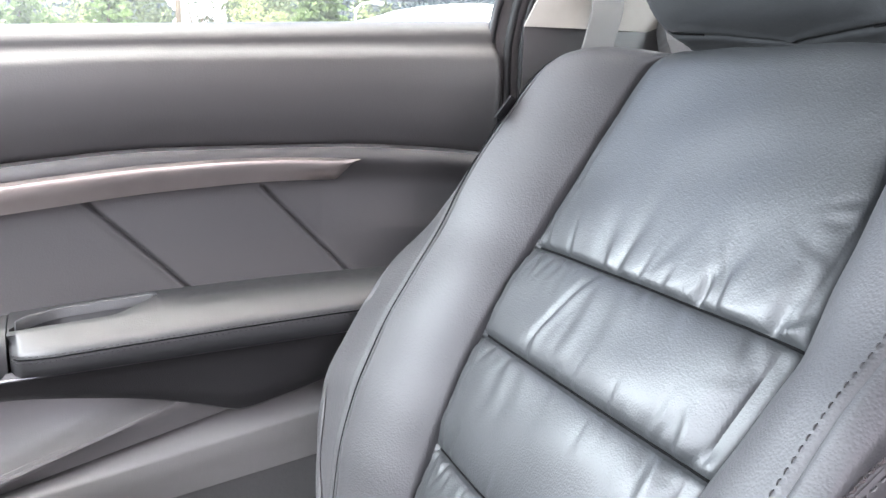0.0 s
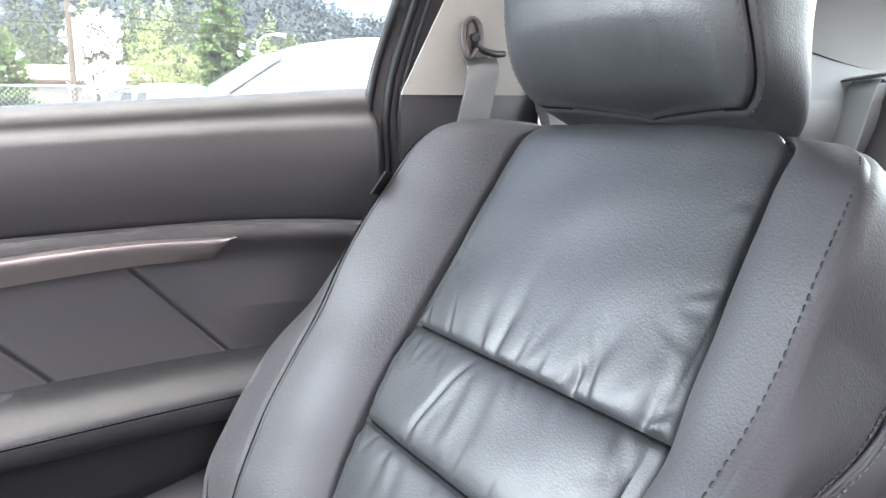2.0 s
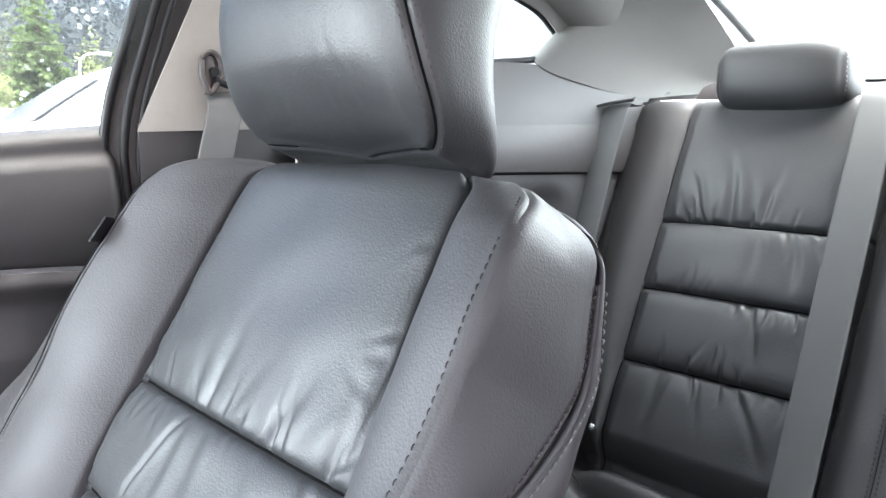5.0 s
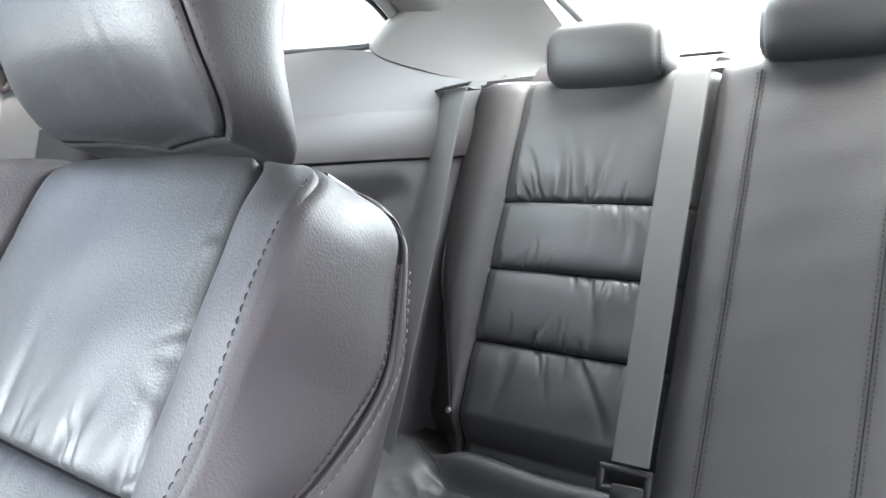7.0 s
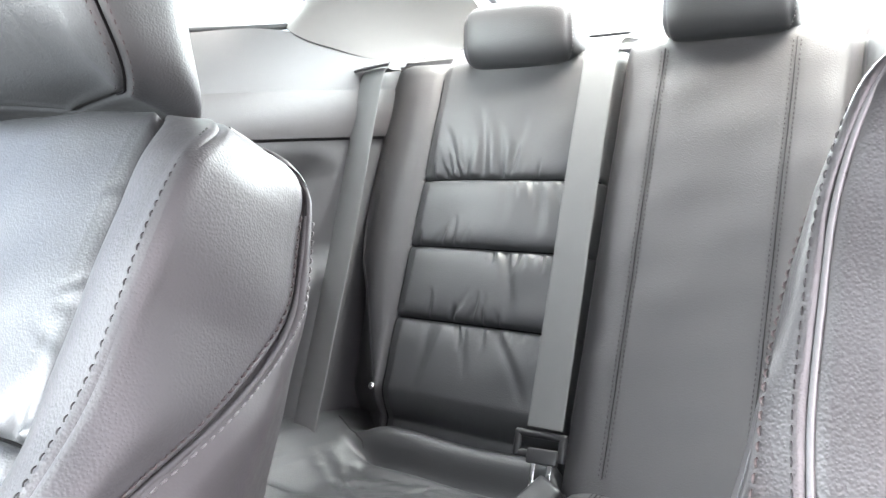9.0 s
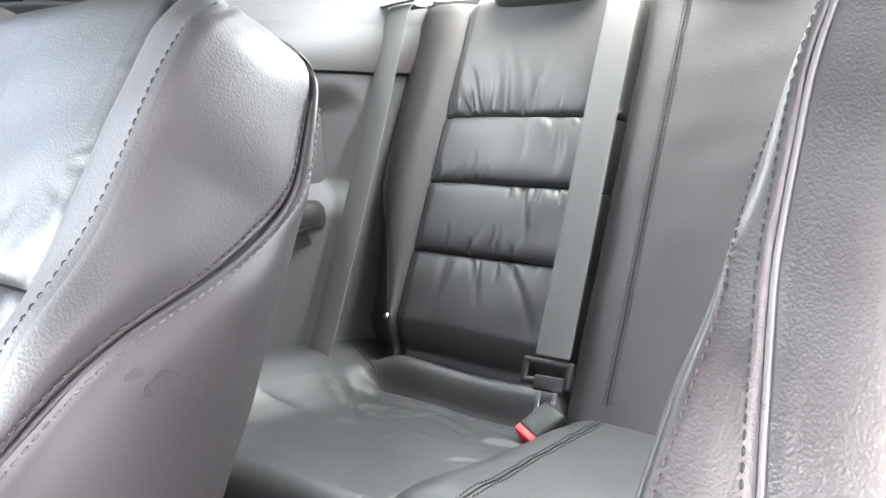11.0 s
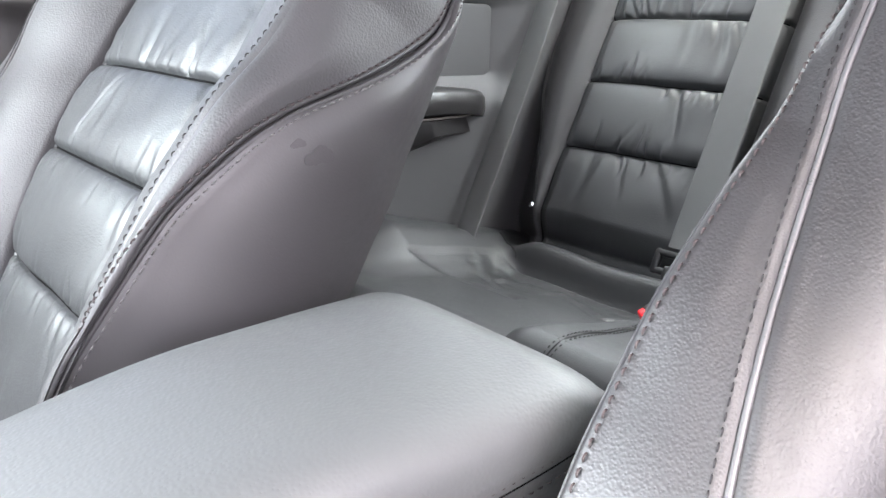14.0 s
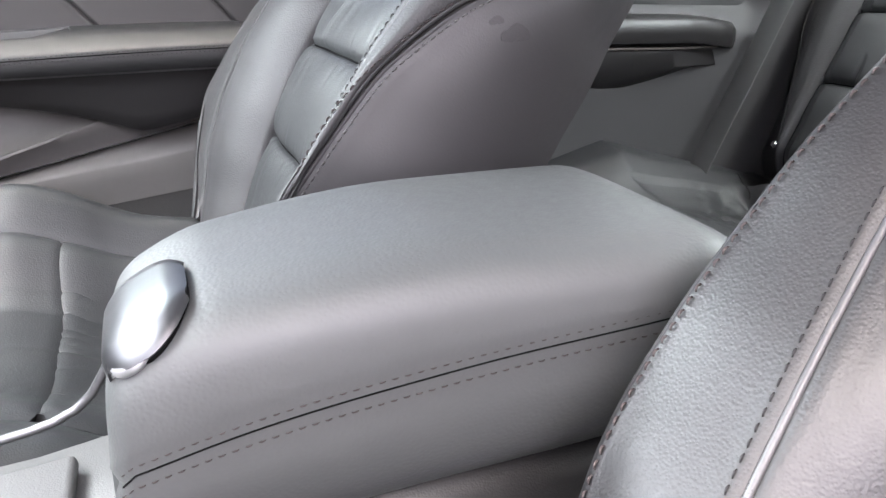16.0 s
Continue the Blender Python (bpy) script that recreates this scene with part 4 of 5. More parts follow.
# ---- console ----
def centre_console():
    c = thing("centre_console", "padded leather console armrest with a silver latch", "console", (0, .4, .2))
    o = np.array((0, -.4, -.2))
    # lid: rings along y, wider and higher towards the back, with a blunt front
    mid = .075
    y = np.concatenate([np.linspace(.188, .215, 20), np.linspace(.220, .51, 58), np.linspace(.515, .582, 22)])
    hw = spline([.188, .191, .199, .23, .39, .51, .54, .568, .582], [.066, .078, .086, .092, .106, .1135, .111, .098, .072])(y)
    top = spline([.188, .191, .197, .21, .25, .39, .52, .55, .582], [.592, .606, .619, .631, .648, .6645, .664, .655, .625])(y)
    seam = spline([.188, .20, .357, .582], [.548, .562, .601, .629])(y)
    bot = spline([.188, .20, .39, .582], [.502, .492, .507, .527])(y)
    rings = []
    ang = np.linspace(0, 2 * np.pi, 96, endpoint=False)
    for yi, h, t, b, s in zip(y, hw, top, bot, seam):
        cs, sn = np.cos(ang), np.sin(ang)
        xx = np.sign(cs) * np.abs(cs) ** .35 * h
        xx = xx * np.where(sn < 0, 1 - .15 * np.abs(sn) ** 1.1, 1)
        up = np.sign(sn) * np.abs(sn) ** .57
        zz = np.where(sn >= 0, s + (t - s) * up, s + (s - b) * up)
        rings.append(np.stack([xx, np.full_like(xx, yi), zz], -1))
    g = np.array(rings) + o + np.array((mid, 0, 0))
    nn = normals_of(g, True)
    if nn[40, 24, 2] < 0:
        nn = -nn
    dz = g[..., 2] + .2 - seam[:, None]
    side = np.abs(g[..., 0] - mid) > .6 * hw[:, None]
    g = g - nn * (0.0026 * gauss(dz, .0022) * side)[..., None] + nn * (0.0012 * gauss(np.abs(dz) - .008, .004) * side)[..., None]
    lid = loft("armrest_lid", g, LID_LEATHER, c, "smooth leather armrest lid, greyed with painted sky sheen")
    for s in (1, -1):
        k = 0 if s > 0 else 48
        for off, mat in ((.0060, STITCH_BROWN), (-.0060, STITCH_BROWN)):
            stitches("stitching", g[2:96, k] + nn[2:96, k] * (.0010 if off > 0 else .0022) + np.array((0, 0, off)), nn[2:96, k], mat, lid, length=.0036, gap=.0034, radius=.0005)
        tube("seam_line", g[2:96, k] + nn[2:96, k] * .0001, .0006, SEAM, lid)
    # silver latch draped over the front edge, with a raised lip and a dark rim
    def lid_z(x, yv):
        h, t, b = np.interp(yv, y, hw), np.interp(yv, y, top), np.interp(yv, y, seam)
        cs = np.clip(np.abs(x - mid) / h, 0, .999) ** (1 / .35)
        return b + (t - b) * (1 - cs * cs) ** (.57 / 2)
    u, v = np.linspace(0, 1, 44), np.linspace(-1, 1, 41)
    half = np.where(u < .34, .0410 * (1 - np.clip(1 - u / .34, 0, 1) ** 2.6 * .82) ** .5, spline([.34, .6, .85, 1], [.0410, .039, .032, .022])(np.maximum(u, .34)))
    yl = np.concatenate([.1985 + .0345 * (1 - np.linspace(0, 1, 36)) ** 1.5, np.full(8, .1975)])
    xl = .112 - .006 * np.clip(u - .5, 0, 1)[:, None] + half[:, None] * v[None]
    zl = lid_z(xl, yl[:, None])
    zl[36:] = zl[35:36] - .0016 * np.arange(1, 9)[:, None]
    latch = np.stack([xl, np.repeat(yl[:, None], 41, 1), zl], -1) + o
    ln = normals_of(latch)
    if ln[10, 20, 2] < 0:
        ln = -ln
    swell = np.clip((1 - np.abs(v)) / .25, 0, 1)[None] ** .5 * np.clip(np.minimum(u / .12, (1 - u) / .10), 0, 1)[:, None] ** .5
    face = latch + ln * (-.0002 + .0022 * swell)[..., None]
    sheet("latch", face, .006, LATCH, c, "satin silver latch button", flip=True)
    ride = (latch + ln * .0022)[15:42, -1]
    loft("latch_lip", tube_verts(ride, spline([0, .2, .6, 1], [.0012, .0034, .0042, .0020])(np.linspace(0, 1, len(ride))), 12), GALV, c, "bright silver finger lip")
    edge = latch + ln * .0010
    rim = np.concatenate([edge[17:0:-1, -1], edge[0, ::-2], edge[1:12, 0]])
    tube("latch_rim", rim, .0022, SEAM, c)
    # box below
    sec = lambda yv, h, z1: [(mid - h, yv, .2), (mid - h, yv, z1 - .02), (mid - h + .015, yv, z1), (mid + h - .015, yv, z1), (mid + h, yv, z1 - .02), (mid + h, yv, .2)]
    body = np.array([sec(a, b, z) for a, b, z in ((.20, .080, .505), (.25, .084, .515), (.53, .095, .525), (.555, .09, .48), (.57, .085, .42))]) + o
    loft("console_box", body, DOOR_DARK, c, "dark console box under the lid")
    body = np.array([sec(a, b, z) for a, b, z in ((-.5, .095, .435), (-.2, .096, .450), (.05, .098, .472), (.13, .098, .480), (.195, .09, .497))]) + o
    loft("console_front", body, CONSOLE_GREY, c, "pale grey plastic console front")
    rounded_box("console_tray", (.120, .52, .012), Matrix.Translation(Vector(o)) @ pose(mid + .012, -.1, .4635, 7, 0, 0), CONSOLE_GREY, c, "pale grey console top panel", .005)
    for sg in (-1, 1):
        top_edge = catmull([(mid + sg * .106, -.45, .447), (mid + sg * .106, -.1, .468), (mid + sg * .106, .06, .480), (mid + sg * .106, .13, .490), (mid + sg * .106, .162, .507), (mid + sg * .104, .182, .54)], 40) + o
        tube("console_bead", top_edge, .0035, SATIN, c, "thin silver bead")
    return c


# ---- passenger door ----
def passenger_door():
    dr = thing("passenger_door", "closed passenger door with charcoal vinyl trim and armrest", "car door", (-.76, .1, .4), kind="structure")
    o = np.array((.76, -.1, -.4))
    y = np.concatenate([np.linspace(-.75, -.21, 20), np.linspace(-.2, .572, 420)])
    belt = 1.0105 + .0565 * y
    low = spline([-.75, -.2, -.017, .15, .35, .45, .572], [.79, .846, .871, .886, .888, .884, .872])(y)
    def rows(knots):
        """Profile rows of (x, z by belt/low): each knot is x and a mix from the low edge (0) to the belt (1), plus an offset."""
        close = .016 * np.clip((y - .555) / .017, 0, 1) ** 2
        return np.array([np.stack([np.full_like(y, x) - close, y, low + (belt - low) * f + dz], -1) for x, f, dz in knots])
    prof = catmull([(-.800, 1, .0), (-.775, 1, .003), (-.759, 1, -.005), (-.753, 1, -.014), (-.752, .84, 0), (-.749, .80, 0), (-.742, .755, 0), (-.737, .69, 0), (-.734, .5, 0), (-.738, .28, 0), (-.746, .10, .0), (-.755, 0, -.001), (-.768, 0, .0)], 60)
    sheet("upper_panel", rows(prof) + o, .02, DOOR_VINYL, dr, "charcoal vinyl upper door panel")
    # ledge and padded middle
    lz = low - .004
    arm = spline([-.75, -.03, .152, .36, .572], [.69, .711, .7235, .729, .726])(y)
    pad = []
    for f in np.linspace(0, 1, 80):
        z = lz + (arm - .012 - lz) * f
        x = np.full_like(y, -.757)
        ledge = gauss(np.maximum(z - (lz - .012), 0) + np.maximum(lz - .012 - z, 0) * 1.0, .014)
        x = x + .017 * ledge + .010 * np.clip((y - .33) / .12, 0, 1) * np.clip((z - arm) / .05, 0, 1)
        # diagonal joints of the padded squares
        for y0 in (-.142, .060, .260):
            line = y0 + (lz - .05 - z) * (.105 / .112)
            inside = (z < lz - .045)
            x = x - .005 * gauss(y - line, .0017) * inside + .0010 * gauss(np.abs(y - line) - .006, .004) * inside
        pad.append(np.stack([x, y, z], -1))
    sheet("padded_panel", np.array(pad) + o, .02, DOOR_VINYL, dr, "padded vinyl insert with diagonal joints")
    # metal strip with a pointed end
    ty = np.concatenate([np.linspace(-.6, .335, 60), np.linspace(.338, .372, 18)])
    zt = spline([-.6, -.019, .149, .26, .372], [.775, .851, .8685, .873, .8695])(ty)
    wd = spline([-.6, -.02, .148, .30, .344, .350, .372], [.036, .034, .032, .028, .026, .021, .0008])(ty)
    st = []
    for fx, fz in ((-.016, 0), (.006, .0), (.013, -.10), (.0135, -.30), (.006, -.62), (.000, -1), (-.016, -1)):
        st.append(np.stack([-.744 + fx + 0 * ty, ty, zt + fz * wd], -1))
    loft("trim_strip", np.array(st).transpose(1, 0, 2) + o, METAL_TRIM, dr, "brushed metal trim strip with a pointed tip")
    # armrest
    ay = np.concatenate([np.linspace(-.022, .0, 12), np.linspace(.003, .135, 50), np.linspace(.14, .572, 50)])
    a_top = spline([-.05, .152, .36, .572], [.709, .7235, .729, .727])(ay)
    a_edge = spline([-.05, -.019, .341, .572], [.676, .678, .697, .703])(ay)
    a_low = spline([-.05, -.019, .33, .572], [.650, .651, .664, .672])(ay)
    inx = spline([-.022, -.018, -.008, .03, .4, .5, .572], [-.712, -.698, -.687, -.681, -.681, -.69, -.712])(ay)
    def cup_at(yv):
        """Depth and both edges of the pull cup that is sunk into the armrest."""
        if not -.020 < yv < .130:
            return 0.0, -.740, -.730
        xb = -.752 + .036 * (max(.035 - yv, 0) / .055) ** 2
        xf = -.713 - .032 * (max(yv - .075, 0) / .055) ** 1.6
        return .036 * min(1, (yv + .020) / .004, (.130 - yv) / .004), xb, max(xf, xb + .003)
    rings = []
    for yi, t, e, l, xi in zip(ay, a_top, a_edge, a_low, inx):
        surf = lambda xv: np.interp(xv, [-.752, -.73, -.705], [t - .0045, t - .008, (t + e) / 2 + .002])
        deep, xb, xf = cup_at(yi)
        rings.append([(-.77, yi, t - .003), (-.7535, yi, t - .0044), (xb, yi, surf(xb)), (xb + .001, yi, surf(xb) - deep), (xf - .001, yi, surf(xf) - deep), (xf, yi, surf(xf)), (-.705, yi, (t + e) / 2 + .002), (xi - .012, yi, e + .008), (xi - .003, yi, e + .003),
                      (xi, yi, e - .003), (xi - .001, yi, (e + l) / 2), (xi - .004, yi, l + .003), (xi - .010, yi, l), (-.77, yi, l - .002)])
    rings = np.array(rings) + o
    arm_ob = loft("armrest", rings, ARM_VINYL, dr, "vinyl door armrest with double stitching")
    for dz, dx in ((.0005, .0), (-.006, .0003)):
        stitches("stitching", np.stack([inx + dx, ay, a_edge + dz - .002], -1) + o, (.9, 0, .3), STITCH, arm_ob, length=.0035, gap=.003, radius=.0006)
    fy = np.linspace(-.7, -.0235, 30)
    ft, fe, fl = (np.interp(fy, [-.7, -.0235], v) for v in ((.665, .7095), (.63, .678), (.605, .650)))
    ends_in = -.690 - .012 * np.clip((fy + .04) / .0165, 0, 1) ** 2
    front = np.array([[(-.77, a, t - .003), (-.74, a, t - .006), (-.71, a, (t + e) / 2), (xi - .006, a, e + .004), (xi, a, e - .004), (xi - .002, a, l + .002), (-.77, a, l)] for a, t, e, l, xi in zip(fy, ft, fe, fl, ends_in)])
    loft("armrest_front", front + o, ARM_VINYL, dr, "vinyl switch panel in front of the armrest")
    tube("seam_line", np.stack([inx[3:] + .0006, ay[3:], a_edge[3:] - .0042], -1) + o, .0009, SEAM, arm_ob)
    # lining of the pull cup, grey above and black from the lower wall down
    cy = np.linspace(-.014, .126, 40)
    edge_top = np.interp(cy, ay, a_top)
    wall, floor = [], []
    for yv, tv in zip(cy, edge_top):
        deep, xb, xf = cup_at(yv)
        wall.append([(xb - .001, yv, tv - .005), (xb + .002, yv, tv - .0065), (xb + .003, yv, tv - .011), (xb + .0035, yv, tv - .017)])
        floor.append([(xb + .003, yv, tv - .0175), (xb * .75 + xf * .25, yv, tv - .031), (max(xf - .002, xb + .0025), yv, tv - .032)])
    sheet("pull_cup", np.array(wall).transpose(1, 0, 2) + o, .002, WALL_PLASTIC, arm_ob, "grey lining of the pull cup")
    sheet("cup_lower_lining", np.array(floor).transpose(1, 0, 2) + o, .002, BLACK, arm_ob, "black lower lining of the pull cup")
    # lower dark panel
    ly = np.linspace(-.7, .572, 90)
    l_top = spline([-.7, -.019, .33, .572], [.62, .651, .664, .672])(ly)
    l_bot = spline([-.7, -.038, .06, .133, .18, .217, .26, .34, .572], [.60, .617, .606, .592, .578, .567, .575, .596, .65])(ly)
    low_rows = []
    for f, x in ((0, -.70), (.03, -.702), (.3, -.709), (.7, -.716), (.95, -.722), (1, -.728), (1.0, -.76)):
        low_rows.append(np.stack([np.full_like(ly, x), ly, l_top + (l_bot - l_top) * f], -1))
    sheet("lower_panel", np.array(low_rows) + o, .006, DOOR_DARK, dr, "dark lower door panel")
    tube("lower_bead", np.stack([np.full_like(ly, -.6975), ly, l_top - .001], -1) + o, .0018, SATIN, dr)
    # lower moulding: a pale wedge-shaped ledge, then a facet down to the door gap
    l2 = .530 + .34 * ly
    l3 = .498 + .25 * ly
    l2 = np.maximum(l2, l3 + .004)
    l2 = np.minimum(l2, l_bot + .012)
    base_rows = [np.stack([np.full_like(ly, x), ly, z], -1) for x, z in ((-.790, np.maximum(l2 + .055, l_bot + .03)), (-.784, l2 + .026), (-.764, l2 + .006), (-.748, l2), (-.7475, l2 - .004), (-.762, (l2 + l3) / 2), (-.772, l3), (-.79, l3 - .002))]
    sheet("map_pocket", np.array(base_rows) + o, .01, GREY_PLASTIC, dr, "grey plastic lower door moulding")
    return dr


# ---- car body around the seats ----
def ruled(a, b, nu=30, nv=8, bulge=(0, 0, 0)):
    """A grid between two smooth curves, bowed in the middle."""
    pa, pb = catmull(a, nu), catmull(b, nu)
    t = np.linspace(0, 1, nv)[:, None, None]
    return pa[None] * (1 - t) + pb[None] * t + np.array(bulge) * (4 * t * (1 - t))


def mirrored(p, s):
    q = np.array(p, float)
    q[..., 0] *= -s
    return q


def quarter(s, name):
    """Inner trim of one rear side; s = -1 is the passenger side (negative x)."""
    q = thing(name, "rear side trim with armrest, pocket and small window surround", "side trim", (s * .68, 1.0, .3), kind="structure")
    o = np.array((-s * .68, -1.0, -.3))
    f = lambda p: mirrored(p, -s) + o + np.array((.09 if s > 0 else 0, 0, 0))
    M = lambda p: f(np.asarray(p, float))
    def recessed(g):
        """Press a rounded storage recess into the wall grid."""
        y, z = g[..., 1], g[..., 2]
        dy = np.maximum(np.abs(y - 1.03) - .215, 0) / .07
        dz = np.maximum(np.abs(z - .82) - .055, 0) / .052
        g[..., 0] += .035 * np.clip(1.35 - np.sqrt(dy * dy + dz * dz) * 1.1, 0, 1) ** 1.0
        return g
    # lower wall, from the cushion up to the dark joint
    sheet("lower_wall", M(recessed(ruled([(.668, .79, .30), (.672, 1.0, .30), (.668, 1.2, .30), (.64, 1.5, .30)],
                                [(.695, .79, .952), (.690, 1.0, .955), (.675, 1.2, .95), (.64, 1.5, .935)], 120, 110))), .02, WALL_PLASTIC, q)
    sheet("upper_wall", M(ruled([(.688, .79, .966), (.684, 1.0, .966), (.668, 1.2, .958), (.632, 1.48, .945)],
                                [(.705, .79, 1.018), (.70, 1.0, 1.024), (.680, 1.2, 1.028), (.640, 1.48, 1.033)], 50, 12, (-.006, 0, .0))), .02, DOOR_VINYL, q, "charcoal vinyl side panel")
    tube("joint_strip", M(catmull([(.690, .79, .960), (.686, 1.0, .961), (.671, 1.2, .954), (.636, 1.48, .94)], 50)), .012, SEAL, q, "dark joint between the panels")
    sheet("side_shelf", M(ruled([(.703, .79, 1.013), (.698, 1.0, 1.019), (.678, 1.2, 1.023), (.638, 1.48, 1.028)],
                                [(.74, .79, 1.095), (.735, 1.05, 1.115), (.71, 1.27, 1.128), (.63, 1.52, 1.075)], 50, 10, (0, 0, .006))), .02, WALL_PLASTIC, q, "blue-grey sloping side ledge")
    sheet("rear_corner", M(ruled([(.632, 1.40, .50), (.60, 1.52, .9), (.62, 1.50, 1.04), (.60, 1.56, 1.08)], [(.74, 1.44, .50), (.74, 1.50, .9), (.74, 1.52, 1.10), (.74, 1.55, 1.16)], 30, 6)), .01, DOOR_DARK, q)
    sheet("corner_filler", M(ruled([(.59, 1.50, .5), (.59, 1.51, .85), (.59, 1.515, 1.07)], [(.73, 1.44, .5), (.73, 1.45, .85), (.73, 1.47, 1.07)], 20, 6)), .01, DOOR_VINYL, q)
    # recessed pocket outline and armrest
    arm = []
    for y in np.concatenate([np.linspace(.78, .9, 8), np.linspace(.92, 1.222, 26)]):
        e = np.clip((1.224 - y) / .13, 0, 1) ** .6
        w = .030 + .022 * e + .012 * np.clip((1.224 - y) / .03, 0, 1)
        z1 = .738 - .014 * np.clip((y - 1.08) / .144, 0, 1) ** 2
        arm.append([(.70, y, z1), (.665, y, z1 + .003), (.68 - w + .012, y, z1 + .0005), (.68 - w + .002, y, z1 - .008), (.68 - w, y, z1 - .026), (.68 - w + .004, y, z1 - .042), (.70, y, z1 - .046)])
    loft("armrest", M(arm), DOOR_DARK, q, "dark moulded rear armrest")
    tube("armrest_bead", M([(.690 - .02 - .034 * np.clip((1.224 - y) / .12, 0, 1) ** .6, y, .686) for y in np.linspace(.80, 1.20, 30)]), .0018, PALE_PLASTIC, q, "thin pale trim line")
    low = []
    for y in np.linspace(.80, 1.21, 40):
        zb = .612 + .062 * np.clip((y - 1.0) / .21, 0, 1) ** 1.3 + .03 * np.clip((.95 - y) / .1, 0, 1)
        e = np.clip((1.214 - y) / .12, 0, 1) ** .6
        low.append([(.69, y, .684), (.688 - .02 - .03 * e, y, .682), (.684 - .02 - .03 * e, y, .655), (.675 - .01 * e, y, zb), (.69, y, zb - .004)])
    loft("armrest_pocket", M(low), DOOR_DARK, q, "dark pocket below the armrest")
    # B pillar, dark foot and pale cover
    sheet("pillar_foot", M(ruled([(.735, .592, .30), (.735, .592, .7), (.728, .592, 1.046)], [(.70, .80, .30), (.71, .80, .7), (.712, .80, 1.046)], 30, 16, (-.012, 0, 0))), .02, DOOR_DARK, q, "dark pillar foot")
    sheet("pillar_cover", M(ruled([(.722, .588, 1.036), (.700, .628, 1.13), (.672, .675, 1.24), (.62, .72, 1.35)], [(.715, .80, 1.036), (.705, .84, 1.10), (.68, .90, 1.22), (.62, .95, 1.35)], 40, 20, (-.016, 0, 0))), .006, PALE_PLASTIC, q, "pale grey pillar cover")
    # seals up the rear door edge
    frame_a = [(.764, .562, .40), (.768, .560, .9), (.764, .562, 1.03), (.738, .590, 1.15), (.69, .640, 1.33)]
    frame_b = [(.756, .640, .40), (.754, .640, .9), (.750, .640, 1.03), (.732, .680, 1.13), (.686, .745, 1.30)]
    sheet("door_frame", M(ruled(frame_a, frame_b, 40, 12, (-.010, 0, 0))), .02, DOOR_VINYL, q, "charcoal door frame lining")
    for dx, dy, r, mat in ((.008, -.006, .0055, SEAL), (.0, .010, .0035, SEAL), (.022, -.026, .006, BLACK)):
        tube("door_seal", M(catmull([(.735 + dx, .590 + dy, .40), (.742 + dx, .588 + dy, .9), (.735 + dx, .586 + dy, 1.03), (.712 + dx, .614 + dy, 1.15), (.66 + dx, .665 + dy, 1.33)], 40)), r, mat, q, "", 10)
    # roof rail above the quarter window, rear pillar behind it
    win_top = [(.70, .86, 1.24), (.69, .98, 1.265), (.675, 1.12, 1.262), (.674, 1.248, 1.232), (.69, 1.325, 1.20), (.706, 1.362, 1.178)]
    rail = [(.60, .80, 1.36), (.57, .95, 1.375), (.55, 1.1, 1.37), (.53, 1.25, 1.35), (.52, 1.34, 1.325), (.52, 1.42, 1.30)]
    sheet("roof_rail", M(ruled(win_top, rail, 40, 14, (.01, 0, .012))), .015, HEADLINER, q, "grey roof side rail")
    sheet("rear_pillar", M(ruled([(.706, 1.362, 1.178), (.708, 1.345, 1.155), (.70, 1.29, 1.133), (.67, 1.36, 1.105), (.63, 1.50, 1.075), (.58, 1.62, 1.075)],
                                 [(.52, 1.42, 1.30), (.51, 1.47, 1.28), (.51, 1.52, 1.25), (.51, 1.60, 1.20), (.51, 1.68, 1.15), (.51, 1.76, 1.11)], 50, 20, (.028, .0, .02))), .015, HEADLINER, q, "grey rear roof pillar trim")
    sail = tube_verts(catmull([(.650, 1.18, 1.355), (.668, 1.32, 1.298), (.674, 1.44, 1.246), (.672, 1.52, 1.214), (.668, 1.565, 1.192), (.664, 1.590, 1.182)], 40), spline([0, .5, .8, .93, 1], [.082, .080, .070, .050, .008])(np.linspace(0, 1, 40)), 28)
    loft("pillar_sail", M(sail), HEADLINER, q, "padded grey sail over the rear pillar")
    tube("pillar_joint", M(catmull([(.704, 1.285, 1.131), (.672, 1.36, 1.103), (.632, 1.50, 1.073)], 24)), .0022, SEAL, q, "dark joint under the rear pillar")
    edge = [(.702, .83, 1.112), (.724, 1.05, 1.130), (.711, 1.2, 1.139), (.702, 1.29, 1.146), (.712, 1.345, 1.157), (.709, 1.364, 1.177), (.694, 1.325, 1.20), (.678, 1.248, 1.231), (.68, 1.12, 1.26), (.70, .98, 1.262)]
    tube("window_seal", M(catmull(edge, 80)), .006, SEAL, q, "black window seal")
    g = ruled([(.72, .80, 1.07), (.745, 1.0, 1.10), (.725, 1.2, 1.12), (.715, 1.40, 1.14)], [(.69, .86, 1.29), (.69, 1.0, 1.29), (.68, 1.2, 1.27), (.69, 1.42, 1.20)], 20, 8)
    pane = sheet("pane", M(g + np.array((.008, 0, 0))), .004, GLASS, q, "clear side glass")
    pane.visible_shadow = False
    return q


